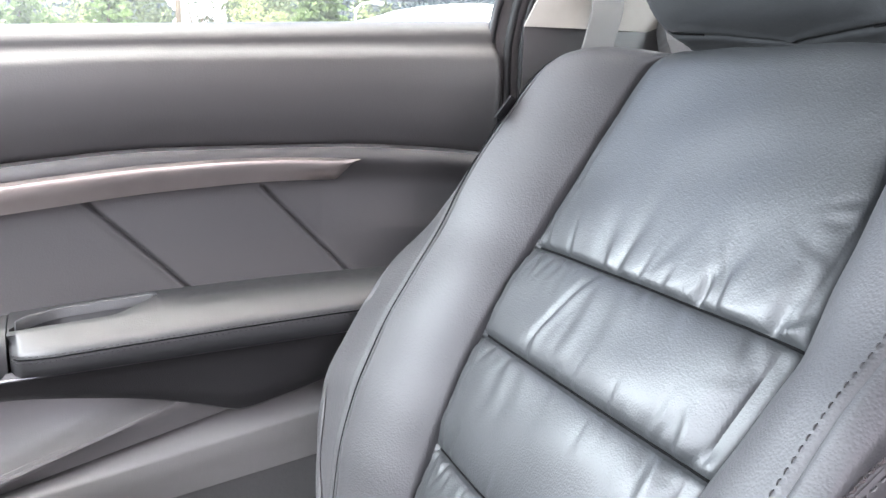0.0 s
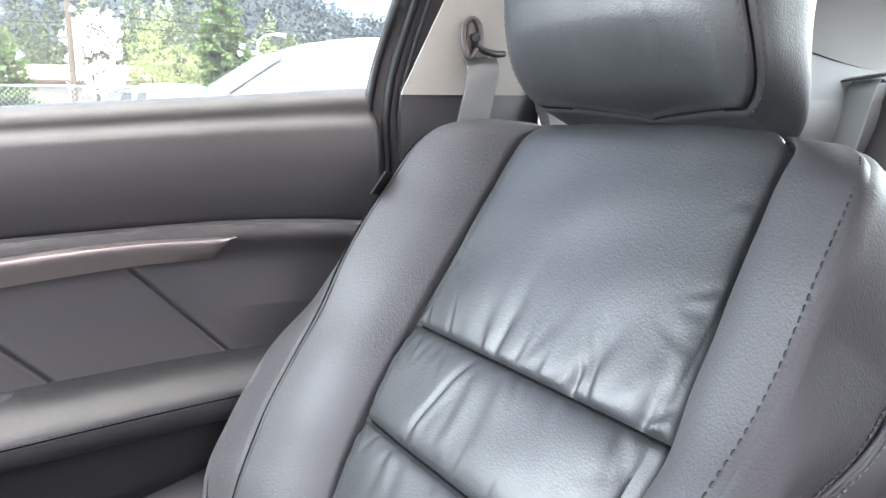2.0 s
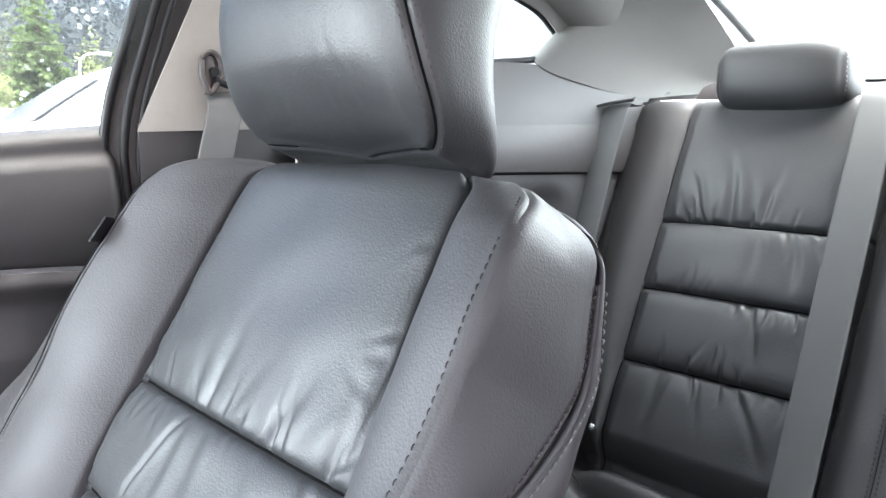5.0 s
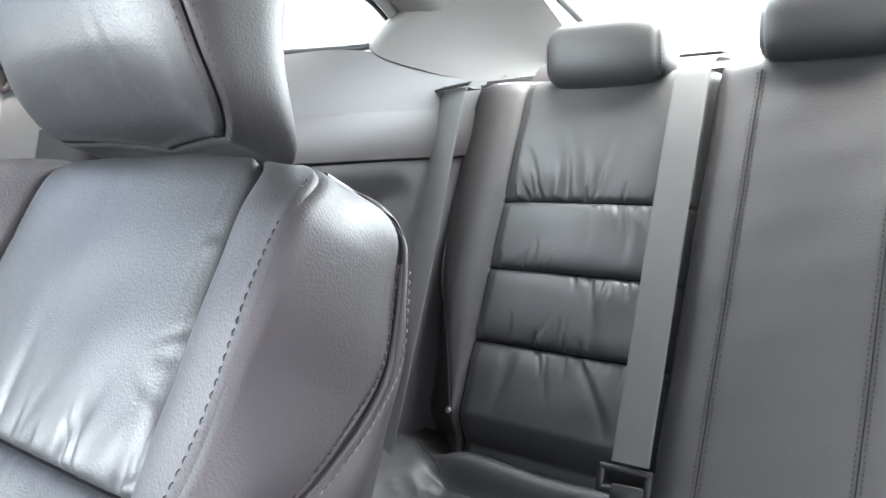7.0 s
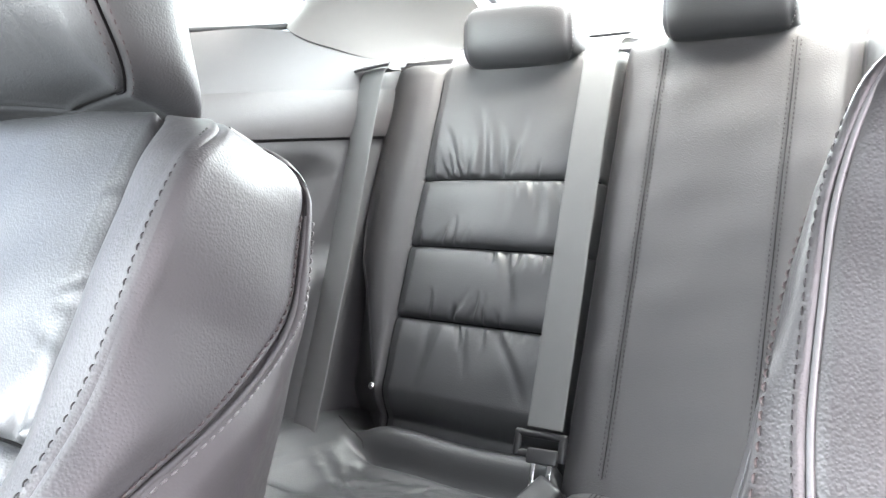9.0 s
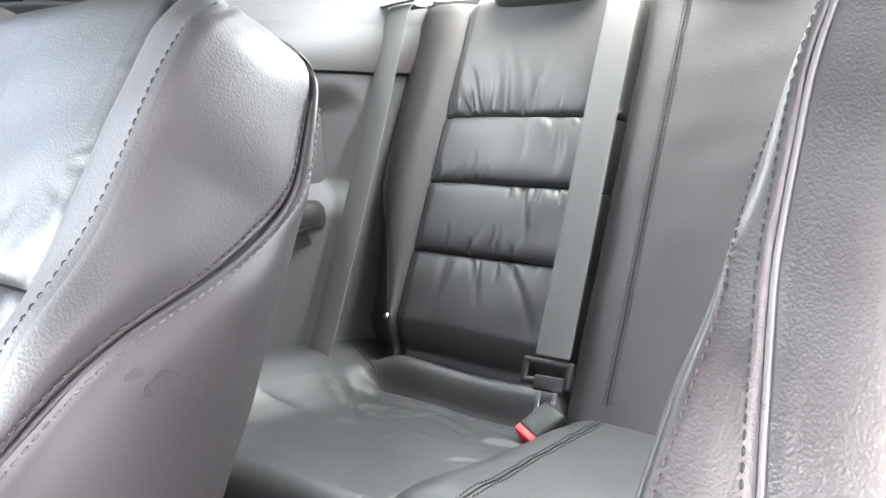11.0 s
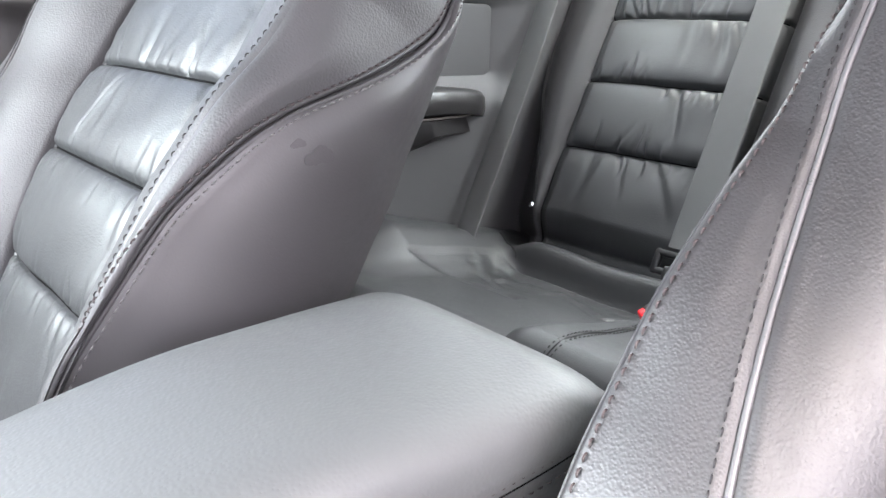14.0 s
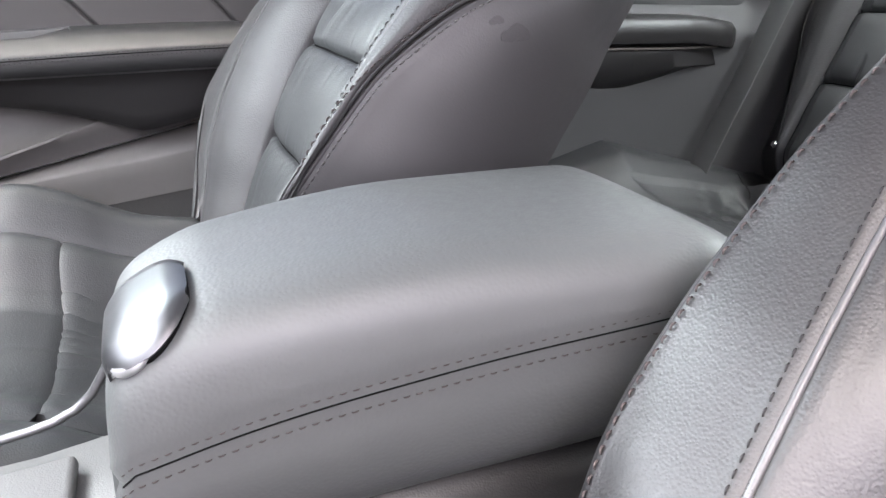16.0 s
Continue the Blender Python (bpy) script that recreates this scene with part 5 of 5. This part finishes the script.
def car_shell():
    tagged(rounded_box("floor", (1.5, 3.2, .06), pose(0, .5, .13), CARPET, None, "", .01), "dark carpeted car floor", "floor", kind="structure")
    roof = ruled([(-.55, -.35, 1.34), (-.57, .2, 1.385), (-.57, .8, 1.39), (-.55, 1.3, 1.345), (-.52, 1.42, 1.31)],
                 [(.55, -.35, 1.34), (.57, .2, 1.385), (.57, .8, 1.39), (.55, 1.3, 1.345), (.52, 1.42, 1.31)], 40, 20, (0, 0, .05))
    tagged(sheet("ceiling", roof, .03, HEADLINER), "pale woven car headliner", "ceiling", kind="structure")
    for s, nm in ((-1, "wall_side_1"), (1, "wall_side_2")):
        quarter(s, nm)
        # outer skin that keeps the light out below the windows
        skin = mirrored(ruled([(.79, -1.0, .15), (.80, .2, .15), (.80, 1.2, .15), (.74, 2.1, .15)], [(.80, -1.0, .96), (.815, .2, 1.0), (.81, 1.0, 1.08), (.74, 2.1, 1.08)], 40, 14, (.03, 0, 0)), -s)
        if s < 0:
            tagged(sheet("wall_outer_1", skin, .02, PAINT), "white painted outer body side", "car body", kind="structure")
        else:
            tagged(sheet("wall_outer_2", skin[:, 22:], .02, PAINT), "white painted outer body side", "car body", kind="structure")
        rail = mirrored(ruled([(.57, -.3, 1.34), (.60, .1, 1.375), (.60, .5, 1.385), (.60, .82, 1.365)], [(.66, -.42, 1.24), (.685, .1, 1.295), (.69, .4, 1.30), (.65, .70, 1.30)], 30, 10, (.02, 0, .02)), -s)
        tagged(sheet("roof_edge", rail, .03, HEADLINER), "pale roof edge over the door", "trim", kind="structure")
        pil = mirrored(ruled([(.57, -.3, 1.34), (.66, -.75, 1.12), (.70, -1.0, .98)], [(.66, -.38, 1.27), (.73, -.75, 1.06), (.76, -.95, .97)], 20, 6), -s)
        tagged(sheet("front_pillar", pil, .03, PALE_PLASTIC), "pale windscreen pillar", "trim", kind="structure")
        sy = np.linspace(-.9, .60, 60)
        up = .05 * np.clip((sy - .33) / .27, 0, 1) ** 1.5
        z3, z4, z5 = .490 + .25 * sy + up, .484 + .16 * sy + up, .425 + .14 * sy + up
        sill = np.array([np.stack([np.full_like(sy, x), sy, z], -1) for x, z in ((.80, z3 + .001), (.783, z3), (.768, (z3 + z4) / 2 + .004), (.757, z4 + .002), (.7555, z4 - .002), (.763, (z4 + z5) / 2), (.766, z5))])
        tagged(sheet("sill_trim", mirrored(sill, -s), .012, GREY_PLASTIC), "grey plastic sill cover", "trim", kind="structure")
        inner = np.array([np.stack([np.full_like(sy, x), sy, z], -1) for x, z in ((.770, z5 + .004), (.755, z5 - .03), (.72, z5 - .10), (.66, .20 + 0 * sy), (.62, .16 + 0 * sy))])
        tagged(sheet("sill_carpet", mirrored(inner, -s), .012, CARPET), "dark carpet below the sill", "carpet", kind="structure")
    # unseen panel added beside the driver seat to hold back low light
    panel = ruled([(.785, -1.0, .18), (.785, -.2, .18), (.785, .62, .18)], [(.78, -1.0, .60), (.783, -.2, .62), (.78, .62, .64)], 30, 10)
    tagged(sheet("wall_added_driver_side", panel, .03, DOOR_DARK), "plain dark unseen panel added to cut low light", "car door", kind="structure")
    # parcel shelf, boot lid and rear screen surround
    shelf = ruled([(-.64, 1.53, 1.046), (0, 1.55, 1.05), (.64, 1.53, 1.046)], [(-.60, 2.05, 1.066), (0, 2.12, 1.07), (.60, 2.05, 1.066)], 30, 10)
    tagged(sheet("parcel_shelf", shelf, .02, SHELF), "grey felt parcel shelf behind the rear seat", "shelf", kind="structure")
    scr = ruled([(-.51, 1.42, 1.30), (0, 1.40, 1.345), (.51, 1.42, 1.30)], [(-.60, 2.07, 1.075), (0, 2.14, 1.08), (.60, 2.07, 1.075)], 30, 14, (0, 0, .03))
    pane = sheet("window_rear", scr, .005, GLASS)
    pane.visible_shadow = False
    tagged(pane, "clear rear window glass", "window", kind="structure")
    for s in (-1, 1):
        e = catmull([(s * .51, 1.42, 1.30), (s * .515, 1.60, 1.235), (s * .55, 1.85, 1.155), (s * .60, 2.07, 1.08)], 30)
        tagged(tube("rear_window_seal", e, .008, SEAL), "black rear window edge", "trim", kind="structure")
    # dashboard, bulkhead and boot end close the cabin
    dash = ruled([(-.74, -.62, .30), (-.74, -.50, .70), (-.74, -.56, .94), (-.74, -1.05, 1.0)], [(.74, -.62, .30), (.74, -.50, .70), (.74, -.56, .94), (.74, -1.05, 1.0)], 30, 12)
    tagged(sheet("dashboard", dash, .03, DOOR_DARK), "dark moulded dashboard", "dashboard", kind="structure")
    tagged(rounded_box("wall_front", (1.6, .05, .85), pose(0, -1.1, .55), DOOR_DARK), "dark bulkhead", "wall", kind="structure")
    tagged(rounded_box("wall_rear", (1.36, .05, .95), pose(0, 2.14, .6), PAINT), "white tail panel", "wall", kind="structure")
    # passenger window glass
    g = ruled([(-.775, -.75, .965), (-.775, 0, 1.0), (-.775, .572, 1.035)], [(-.66, -.45, 1.27), (-.675, .1, 1.31), (-.665, .66, 1.31)], 20, 8)
    pane = sheet("window_1", g, .004, GLASS)
    pane.visible_shadow = False
    tagged(pane, "rain-spotted passenger window glass", "window", kind="structure")


# ---- outside ----
def clump_mesh(name, centres, sizes, rng, per=14, leaf=0.35, flat=0.6):
    """Loose tufts of small leaf blades round each centre, joined in one mesh."""
    c = np.repeat(np.asarray(centres, float), per, 0)
    r = np.repeat(np.asarray(sizes, float), per)[:, None]
    n = len(c)
    v = rng.normal(size=(n, 3))
    v /= np.linalg.norm(v, axis=1, keepdims=True)
    mid = c + v * r * rng.uniform(.35, 1, (n, 1)) * np.array((1, 1, flat))
    a = rng.normal(size=(n, 3))
    a /= np.linalg.norm(a, axis=1, keepdims=True)
    b = np.cross(a, v)
    b /= np.maximum(np.linalg.norm(b, axis=1, keepdims=True), 1e-6)
    k = r * leaf * rng.uniform(.6, 1.4, (n, 1))
    quad = np.stack([mid - a * k, mid - b * k * .6, mid + a * k, mid + b * k * .6], 1)
    f = np.arange(n * 4).reshape(-1, 4)
    return mesh_of(name, quad.reshape(-1, 3), f)


def conifer(x, y, height, radius, seed, label):
    rng = np.random.RandomState(seed)
    tree = thing("conifer_tree", label, "tree", (x, y, 0))
    tube("trunk", [(0, 0, 0), (.03, .02, height * .5), (0, 0, height * .98)], [radius * .11, radius * .07, .02], BARK, tree, "", 8)
    cs, rs = [], []
    for h in np.linspace(.06, 1, 26):
        reach = radius * (1 - h) ** .8 + .08
        k = max(int(reach * 9), 3)
        for a in rng.uniform(0, 2 * np.pi, k):
            for f in np.linspace(.3, 1, max(int(reach * 3), 2)):
                e = reach * f * rng.uniform(.8, 1.15)
                cs.append((e * math.cos(a), e * math.sin(a), height * h - .25 * e + rng.normal(0, .08)))
                rs.append(.16 + .12 * reach)
    link("crown", clump_mesh("crown", cs, rs, rng, 9, .5, .45), FOLIAGE, tree, smooth=False)
    return tree


def broadleaf(x, y, height, radius, seed, label, mat, name="tree"):
    rng = np.random.RandomState(seed)
    tree = thing(name, label, "tree", (x, y, 0))
    tube("trunk", [(0, 0, 0), (.05, .02, height * .3), (.0, .08, height * .7)], [radius * .09, radius * .06, .03], BARK, tree, "", 8)
    for a in np.linspace(0, 5, 5):
        tube("limb", [(.02, .02, height * .3), (radius * .4 * math.cos(a), radius * .4 * math.sin(a), height * .55), (radius * .7 * math.cos(a), radius * .7 * math.sin(a), height * .75)], [radius * .04, radius * .025, .015], BARK, tree, "", 6)
    n = 90
    v = rng.normal(size=(n, 3))
    v /= np.linalg.norm(v, axis=1, keepdims=True)
    v *= rng.uniform(.45, 1, (n, 1)) ** .5
    cs = v * np.array((radius, radius, height * .4)) + np.array((0, 0, height * .6))
    link("crown", clump_mesh("crown", cs, np.full(n, radius * .26), rng, 26, .3, .8), mat, tree, smooth=False)
    return tree


def parked_car(x, y, turn, length, height, label):
    car = thing("parked_car", label, "car", (x, y, 0))
    car.rotation_euler = (0, 0, radians(turn))
    u = np.linspace(-.5, .5, 41)
    hood = spline([-.5, -.47, -.40, -.18, .0, .3, .42, .48, .5], [.55, .72, .80, .92, .95, .97, .95, .80, .55])(u) * (height / 1.5)
    wid = spline([-.5, -.46, -.3, .3, .46, .5], [.62, .80, .88, .88, .80, .66])(u)
    rings = []
    for a, h, ww in zip(u, hood, wid):
        rings.append([(a * length, -ww, .28), (a * length, -ww - .02, .55), (a * length, -ww, h - .12), (a * length, -ww + .10, h), (a * length, 0, h + .03), (a * length, ww - .10, h), (a * length, ww, h - .12), (a * length, ww + .02, .55), (a * length, ww, .28), (a * length, 0, .22)])
    loft("body", np.array(rings), PAINT, car, "white painted car body")
    u = np.linspace(-.22, .42, 25)
    top = spline([-.22, -.1, .0, .15, .3, .38, .42], [.9, 1.22, 1.42, 1.5, 1.42, 1.18, .92])(u) * (height / 1.5)
    rings = []
    for a, h in zip(u, top):
        k = np.clip((h - .9 * height / 1.5) / (.6 * height / 1.5), 0, 1)
        rings.append([(a * length, -.80, .85 * height / 1.5), (a * length, -.78 + .10 * k, h - .10 * k), (a * length, -.60 + .06 * k, h), (a * length, 0, h + .02), (a * length, .60 - .06 * k, h), (a * length, .78 - .10 * k, h - .10 * k), (a * length, .80, .85 * height / 1.5)])
    cabin = loft("cabin", np.array(rings), PAINT, car)
    for sg in (-1, 1):
        for a0, a1 in ((-.10, .10), (.12, .30)):
            rows = np.array([[(l * length, sg * (.815 - .085 * f), (.93 + .38 * f) * height / 1.5) for l in np.linspace(a0 + .05 * f, a1 - .02 * f, 8)] for f in np.linspace(0, 1, 5)])
            sheet("side_window", rows, .01, CARGLASS, cabin, "car glass, sky reflection in its pale colour", flip=sg > 0)
    for l0, l1, h0, h1 in ((-.205, -.06, .95, 1.33), (.415, .335, .95, 1.34)):
        rows = np.array([[((l0 + (l1 - l0) * f + (-.006 if l0 < 0 else .008)) * length, yy * (1 - .12 * f), (h0 + (h1 - h0) * f) * height / 1.5 + .02) for yy in np.linspace(-.66, .66, 10)] for f in np.linspace(0, 1, 6)])
        sheet("screen", rows, .01, CARGLASS, cabin, "car glass, sky reflection in its pale colour", flip=l0 > 0)
    for sx in (-.32, .32):
        for sg in (-1, 1):
            ang = np.linspace(0, 2 * np.pi, 28, endpoint=False)
            ring = np.array([[(sx * length + r * math.cos(a), sg * dy, .32 + r * math.sin(a)) for a in ang] for r, dy in ((.20, .70), (.31, .70), (.325, .74), (.325, .86), (.31, .90), (.20, .90))])
            wheel = loft("tyre", ring, BLACK, car)
            hub = np.array([[(sx * length + r * math.cos(a), sg * dy, .32 + r * math.sin(a)) for a in ang] for r, dy in ((.21, .84), (.21, .89), (.15, .88), (.05, .90))])
            loft("rim", hub, CHROME, wheel, "alloy wheel rim")
    return car


def surroundings():
    tagged(rounded_box("ground", (3000, 3000, .2), pose(0, 0, -.1), ASPHALT, None, "", .01), "worn grey asphalt parking ground", "ground", kind="structure")
    parked_car(-8.3, 3.35, 90, 4.9, 1.74, "white parked car close beside the window")
    parked_car(-18.6, 3.9, 10, 4.3, 1.45, "white parked car in front of the fence")
    fence = thing("fence", "galvanised chain-link fence with posts and a top rail", "fence", (-22, 5, 0))
    for k in range(-9, 14):
        tube("post", [(0, k * 2.6, 0), (0, k * 2.6, 1.5)], .035, GALV, fence, "", 8)
    for z in (.15, 1.46):
        tube("rail", [(0, -24, z), (0, 34, z)], .022, GALV, fence, "", 8)
    vs, fs = [], []
    for i in range(-180, 260):
        for sg in (-1, 1):
            a, b = np.array((0.01 * sg, i * .13, .15)), np.array((0.01 * sg, i * .13 + sg * 1.3, 1.45))
            t = np.array((0, 0, .004))
            n0 = len(vs)
            vs += [a - t, a + t, b + t, b - t, a - t + (.004, 0, 0), a + t + (.004, 0, 0), b + t + (.004, 0, 0), b - t + (.004, 0, 0)]
            fs += [(n0, n0 + 1, n0 + 2, n0 + 3), (n0 + 4, n0 + 5, n0 + 6, n0 + 7), (n0, n0 + 1, n0 + 5, n0 + 4), (n0 + 3, n0 + 2, n0 + 6, n0 + 7)]
    tagged(link("wire_mesh", mesh_of("wire_mesh", vs, fs), GALV, fence, smooth=False), kind="stuff")
    conifer(-52.8, 15.0, 10.2, 2.6, 3, "tall green conifer beyond the fence")
    conifer(-34.8, 1.2, 4.6, 1.6, 5, "low green conifer behind the fence")
    conifer(-30.0, -1.6, 4.2, 1.5, 8, "low green conifer behind the fence")
    broadleaf(-39.1, 7.7, 3.4, .95, 12, "clipped bright green shrub", HAZED_LEAVES, "shrub")
    broadleaf(-46.0, 10.6, 4.4, 1.15, 15, "pale spring tree with fresh leaves", HAZED_LEAVES)
    broadleaf(-49.4, 6.7, 6.4, 1.7, 17, "tree in white spring blossom", BLOSSOM)
    # utility pole with a cross wire, low house roof
    pole = thing("utility_pole", "wooden utility pole with overhead wires", "pole", (-44.6, 4.95, 0))
    tube("shaft", [(0, 0, 0), (0, 0, 11)], [.16, .11], BARK, pole, "", 10)
    for z in (5.0, 5.5):
        tube("wire", [(0, -40, z + .6), (0, -20, z + .1), (0, 0, z), (-2, 20, z - .3), (-5, 45, z)], .02, SEAL, pole, "", 5)
    lamp = thing("street_lamp", "grey street lamp with a curved arm", "lamp", (-47.4, 15.6, 0))
    tube("shaft", catmull([(0, 0, 0), (0, 0, 4.2), (0, .3, 5.0), (0, 1.2, 5.2)], 20), .07, GALV, lamp, "", 8)
    tube("lamp_head", [(0, 1.1, 5.2), (0, 1.8, 5.15)], .12, GALV, lamp, "", 8)
    house = thing("house", "low house with a pale roof", "house", (-56, 4, 0))
    rounded_box("wall", (7, 12, 2.3), pose(0, 0, 1.15), PALE_PLASTIC, house, "pale house wall", .05)
    roof = np.array([[(-4, a, 2.3), (0, a, 3.3), (4, a, 2.3)] for a in (-6.5, 6.5)])
    sheet("roof", roof, .15, ROOF, house, "brown shingle roof")
    rounded_box("window", (.08, 1.6, 1.1), pose(3.5, -2, 1.3), CARGLASS, house, "", .02)
    # far woods and hill
    rng = np.random.RandomState(21)
    cs, rs = [], []
    for k in range(420):
        az = radians(rng.uniform(152, 192))
        dist = rng.uniform(110, 170)
        h = rng.uniform(8, 17) * (.75 + .35 * math.sin(az * 9))
        for z in np.linspace(.15, 1, 7):
            wdt = (1.9 if k % 3 else 2.6) * (1.15 - z * (.95 if k % 3 else .55))
            cs.append((dist * math.cos(az) + rng.normal(0, wdt * .4), dist * math.sin(az) + rng.normal(0, wdt * .4), h * z))
            rs.append(wdt)
    half = len(cs) * 3 // 4
    for nm, sl, mat in (("far_woods", slice(0, half), WOODS), ("far_trees", slice(half, None), HAZED_LEAVES)):
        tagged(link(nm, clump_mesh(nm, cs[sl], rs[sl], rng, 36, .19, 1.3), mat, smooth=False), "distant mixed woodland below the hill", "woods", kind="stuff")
    az = np.radians(np.linspace(150, 235, 90))
    ridge = 62 + 10 * np.sin(az * 7) + 6 * np.sin(az * 17 + 1) + 22 * np.sin((az - 2.4) * 2.2)
    ridge *= spline([150, 156, 160, 166, 235], [.42, .58, .75, 1, 1])(np.degrees(az))
    rows = []
    for f in np.linspace(0, 1, 16):
        dist = 250 + 320 * f
        z = ridge * spline([0, .3, .7, 1], [0, .35, .85, 1])(f) * 1.25 + 3 * np.sin(az * 60 + f * 30) * f
        rows.append(np.stack([dist * np.cos(az), dist * np.sin(az), z - 2], -1))
    hill = np.array(rows)
    tagged(sheet("hill_backdrop", hill, 1.0, HAZY_HILL), "dark wooded hillside, distance haze in its bluish colour", "hill", kind="structure")
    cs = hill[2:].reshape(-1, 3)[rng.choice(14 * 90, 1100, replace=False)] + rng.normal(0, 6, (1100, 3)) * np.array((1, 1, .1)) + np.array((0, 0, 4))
    tagged(link("hill_woods", clump_mesh("hill_woods", cs, np.full(1100, 9.0), rng, 44, .13, 1.1), HAZY_HILL, smooth=False), "distant conifer woods on the hillside, bluish with painted haze", "woods", kind="stuff")


def rain_drops():
    """Clear drops clinging to the outside of the passenger glass."""
    rng = np.random.RandomState(33)
    vs, fs = [], []
    for k in range(120):
        a = rng.beta(2.2, 1.2)
        y = -.1 + .70 * a
        z = 1.06 + .24 * rng.uniform(0, 1) ** .8
        x = -.777 + .113 * np.clip((z - 1.02) / .28, 0, 1) - .003
        r = rng.uniform(.0012, .0038)
        g = pillow_grid((.0011, r * rng.uniform(.8, 1.6), r), (2, 2), 6, 10) + np.array((x, y, z))
        b = len(vs) * 60
        vs.append(g.reshape(-1, 3))
        fs += list(grid_faces(6, 10, True, b))
    tagged(link("rain_drops", mesh_of("rain_drops", np.concatenate(vs), fs), WATER), "clear rain drops on the window glass", "water", kind="stuff")


car_shell()
passenger_door()
rear_bench()
for hx, lab in ((-.349, "black leather outer rear headrest"), (-.003, "black leather centre rear headrest"), (.345, "black leather outer rear headrest")):
    rear_headrest(hx, .110 if abs(hx) > .1 else .098, 1.046 if abs(hx) > .1 else 1.062, .110 if abs(hx) > .1 else .104, lab, .042)
centre_console()
front_seat(-.345, 1, 4, True, "black leather passenger bucket seat with gathered panels")
front_seat(.51, -1, 9, False, "black leather driver bucket seat with stitched bolsters", slide=.21, upright=5, lean=0, narrow=1.0)
seat_belts()
surroundings()
rain_drops()
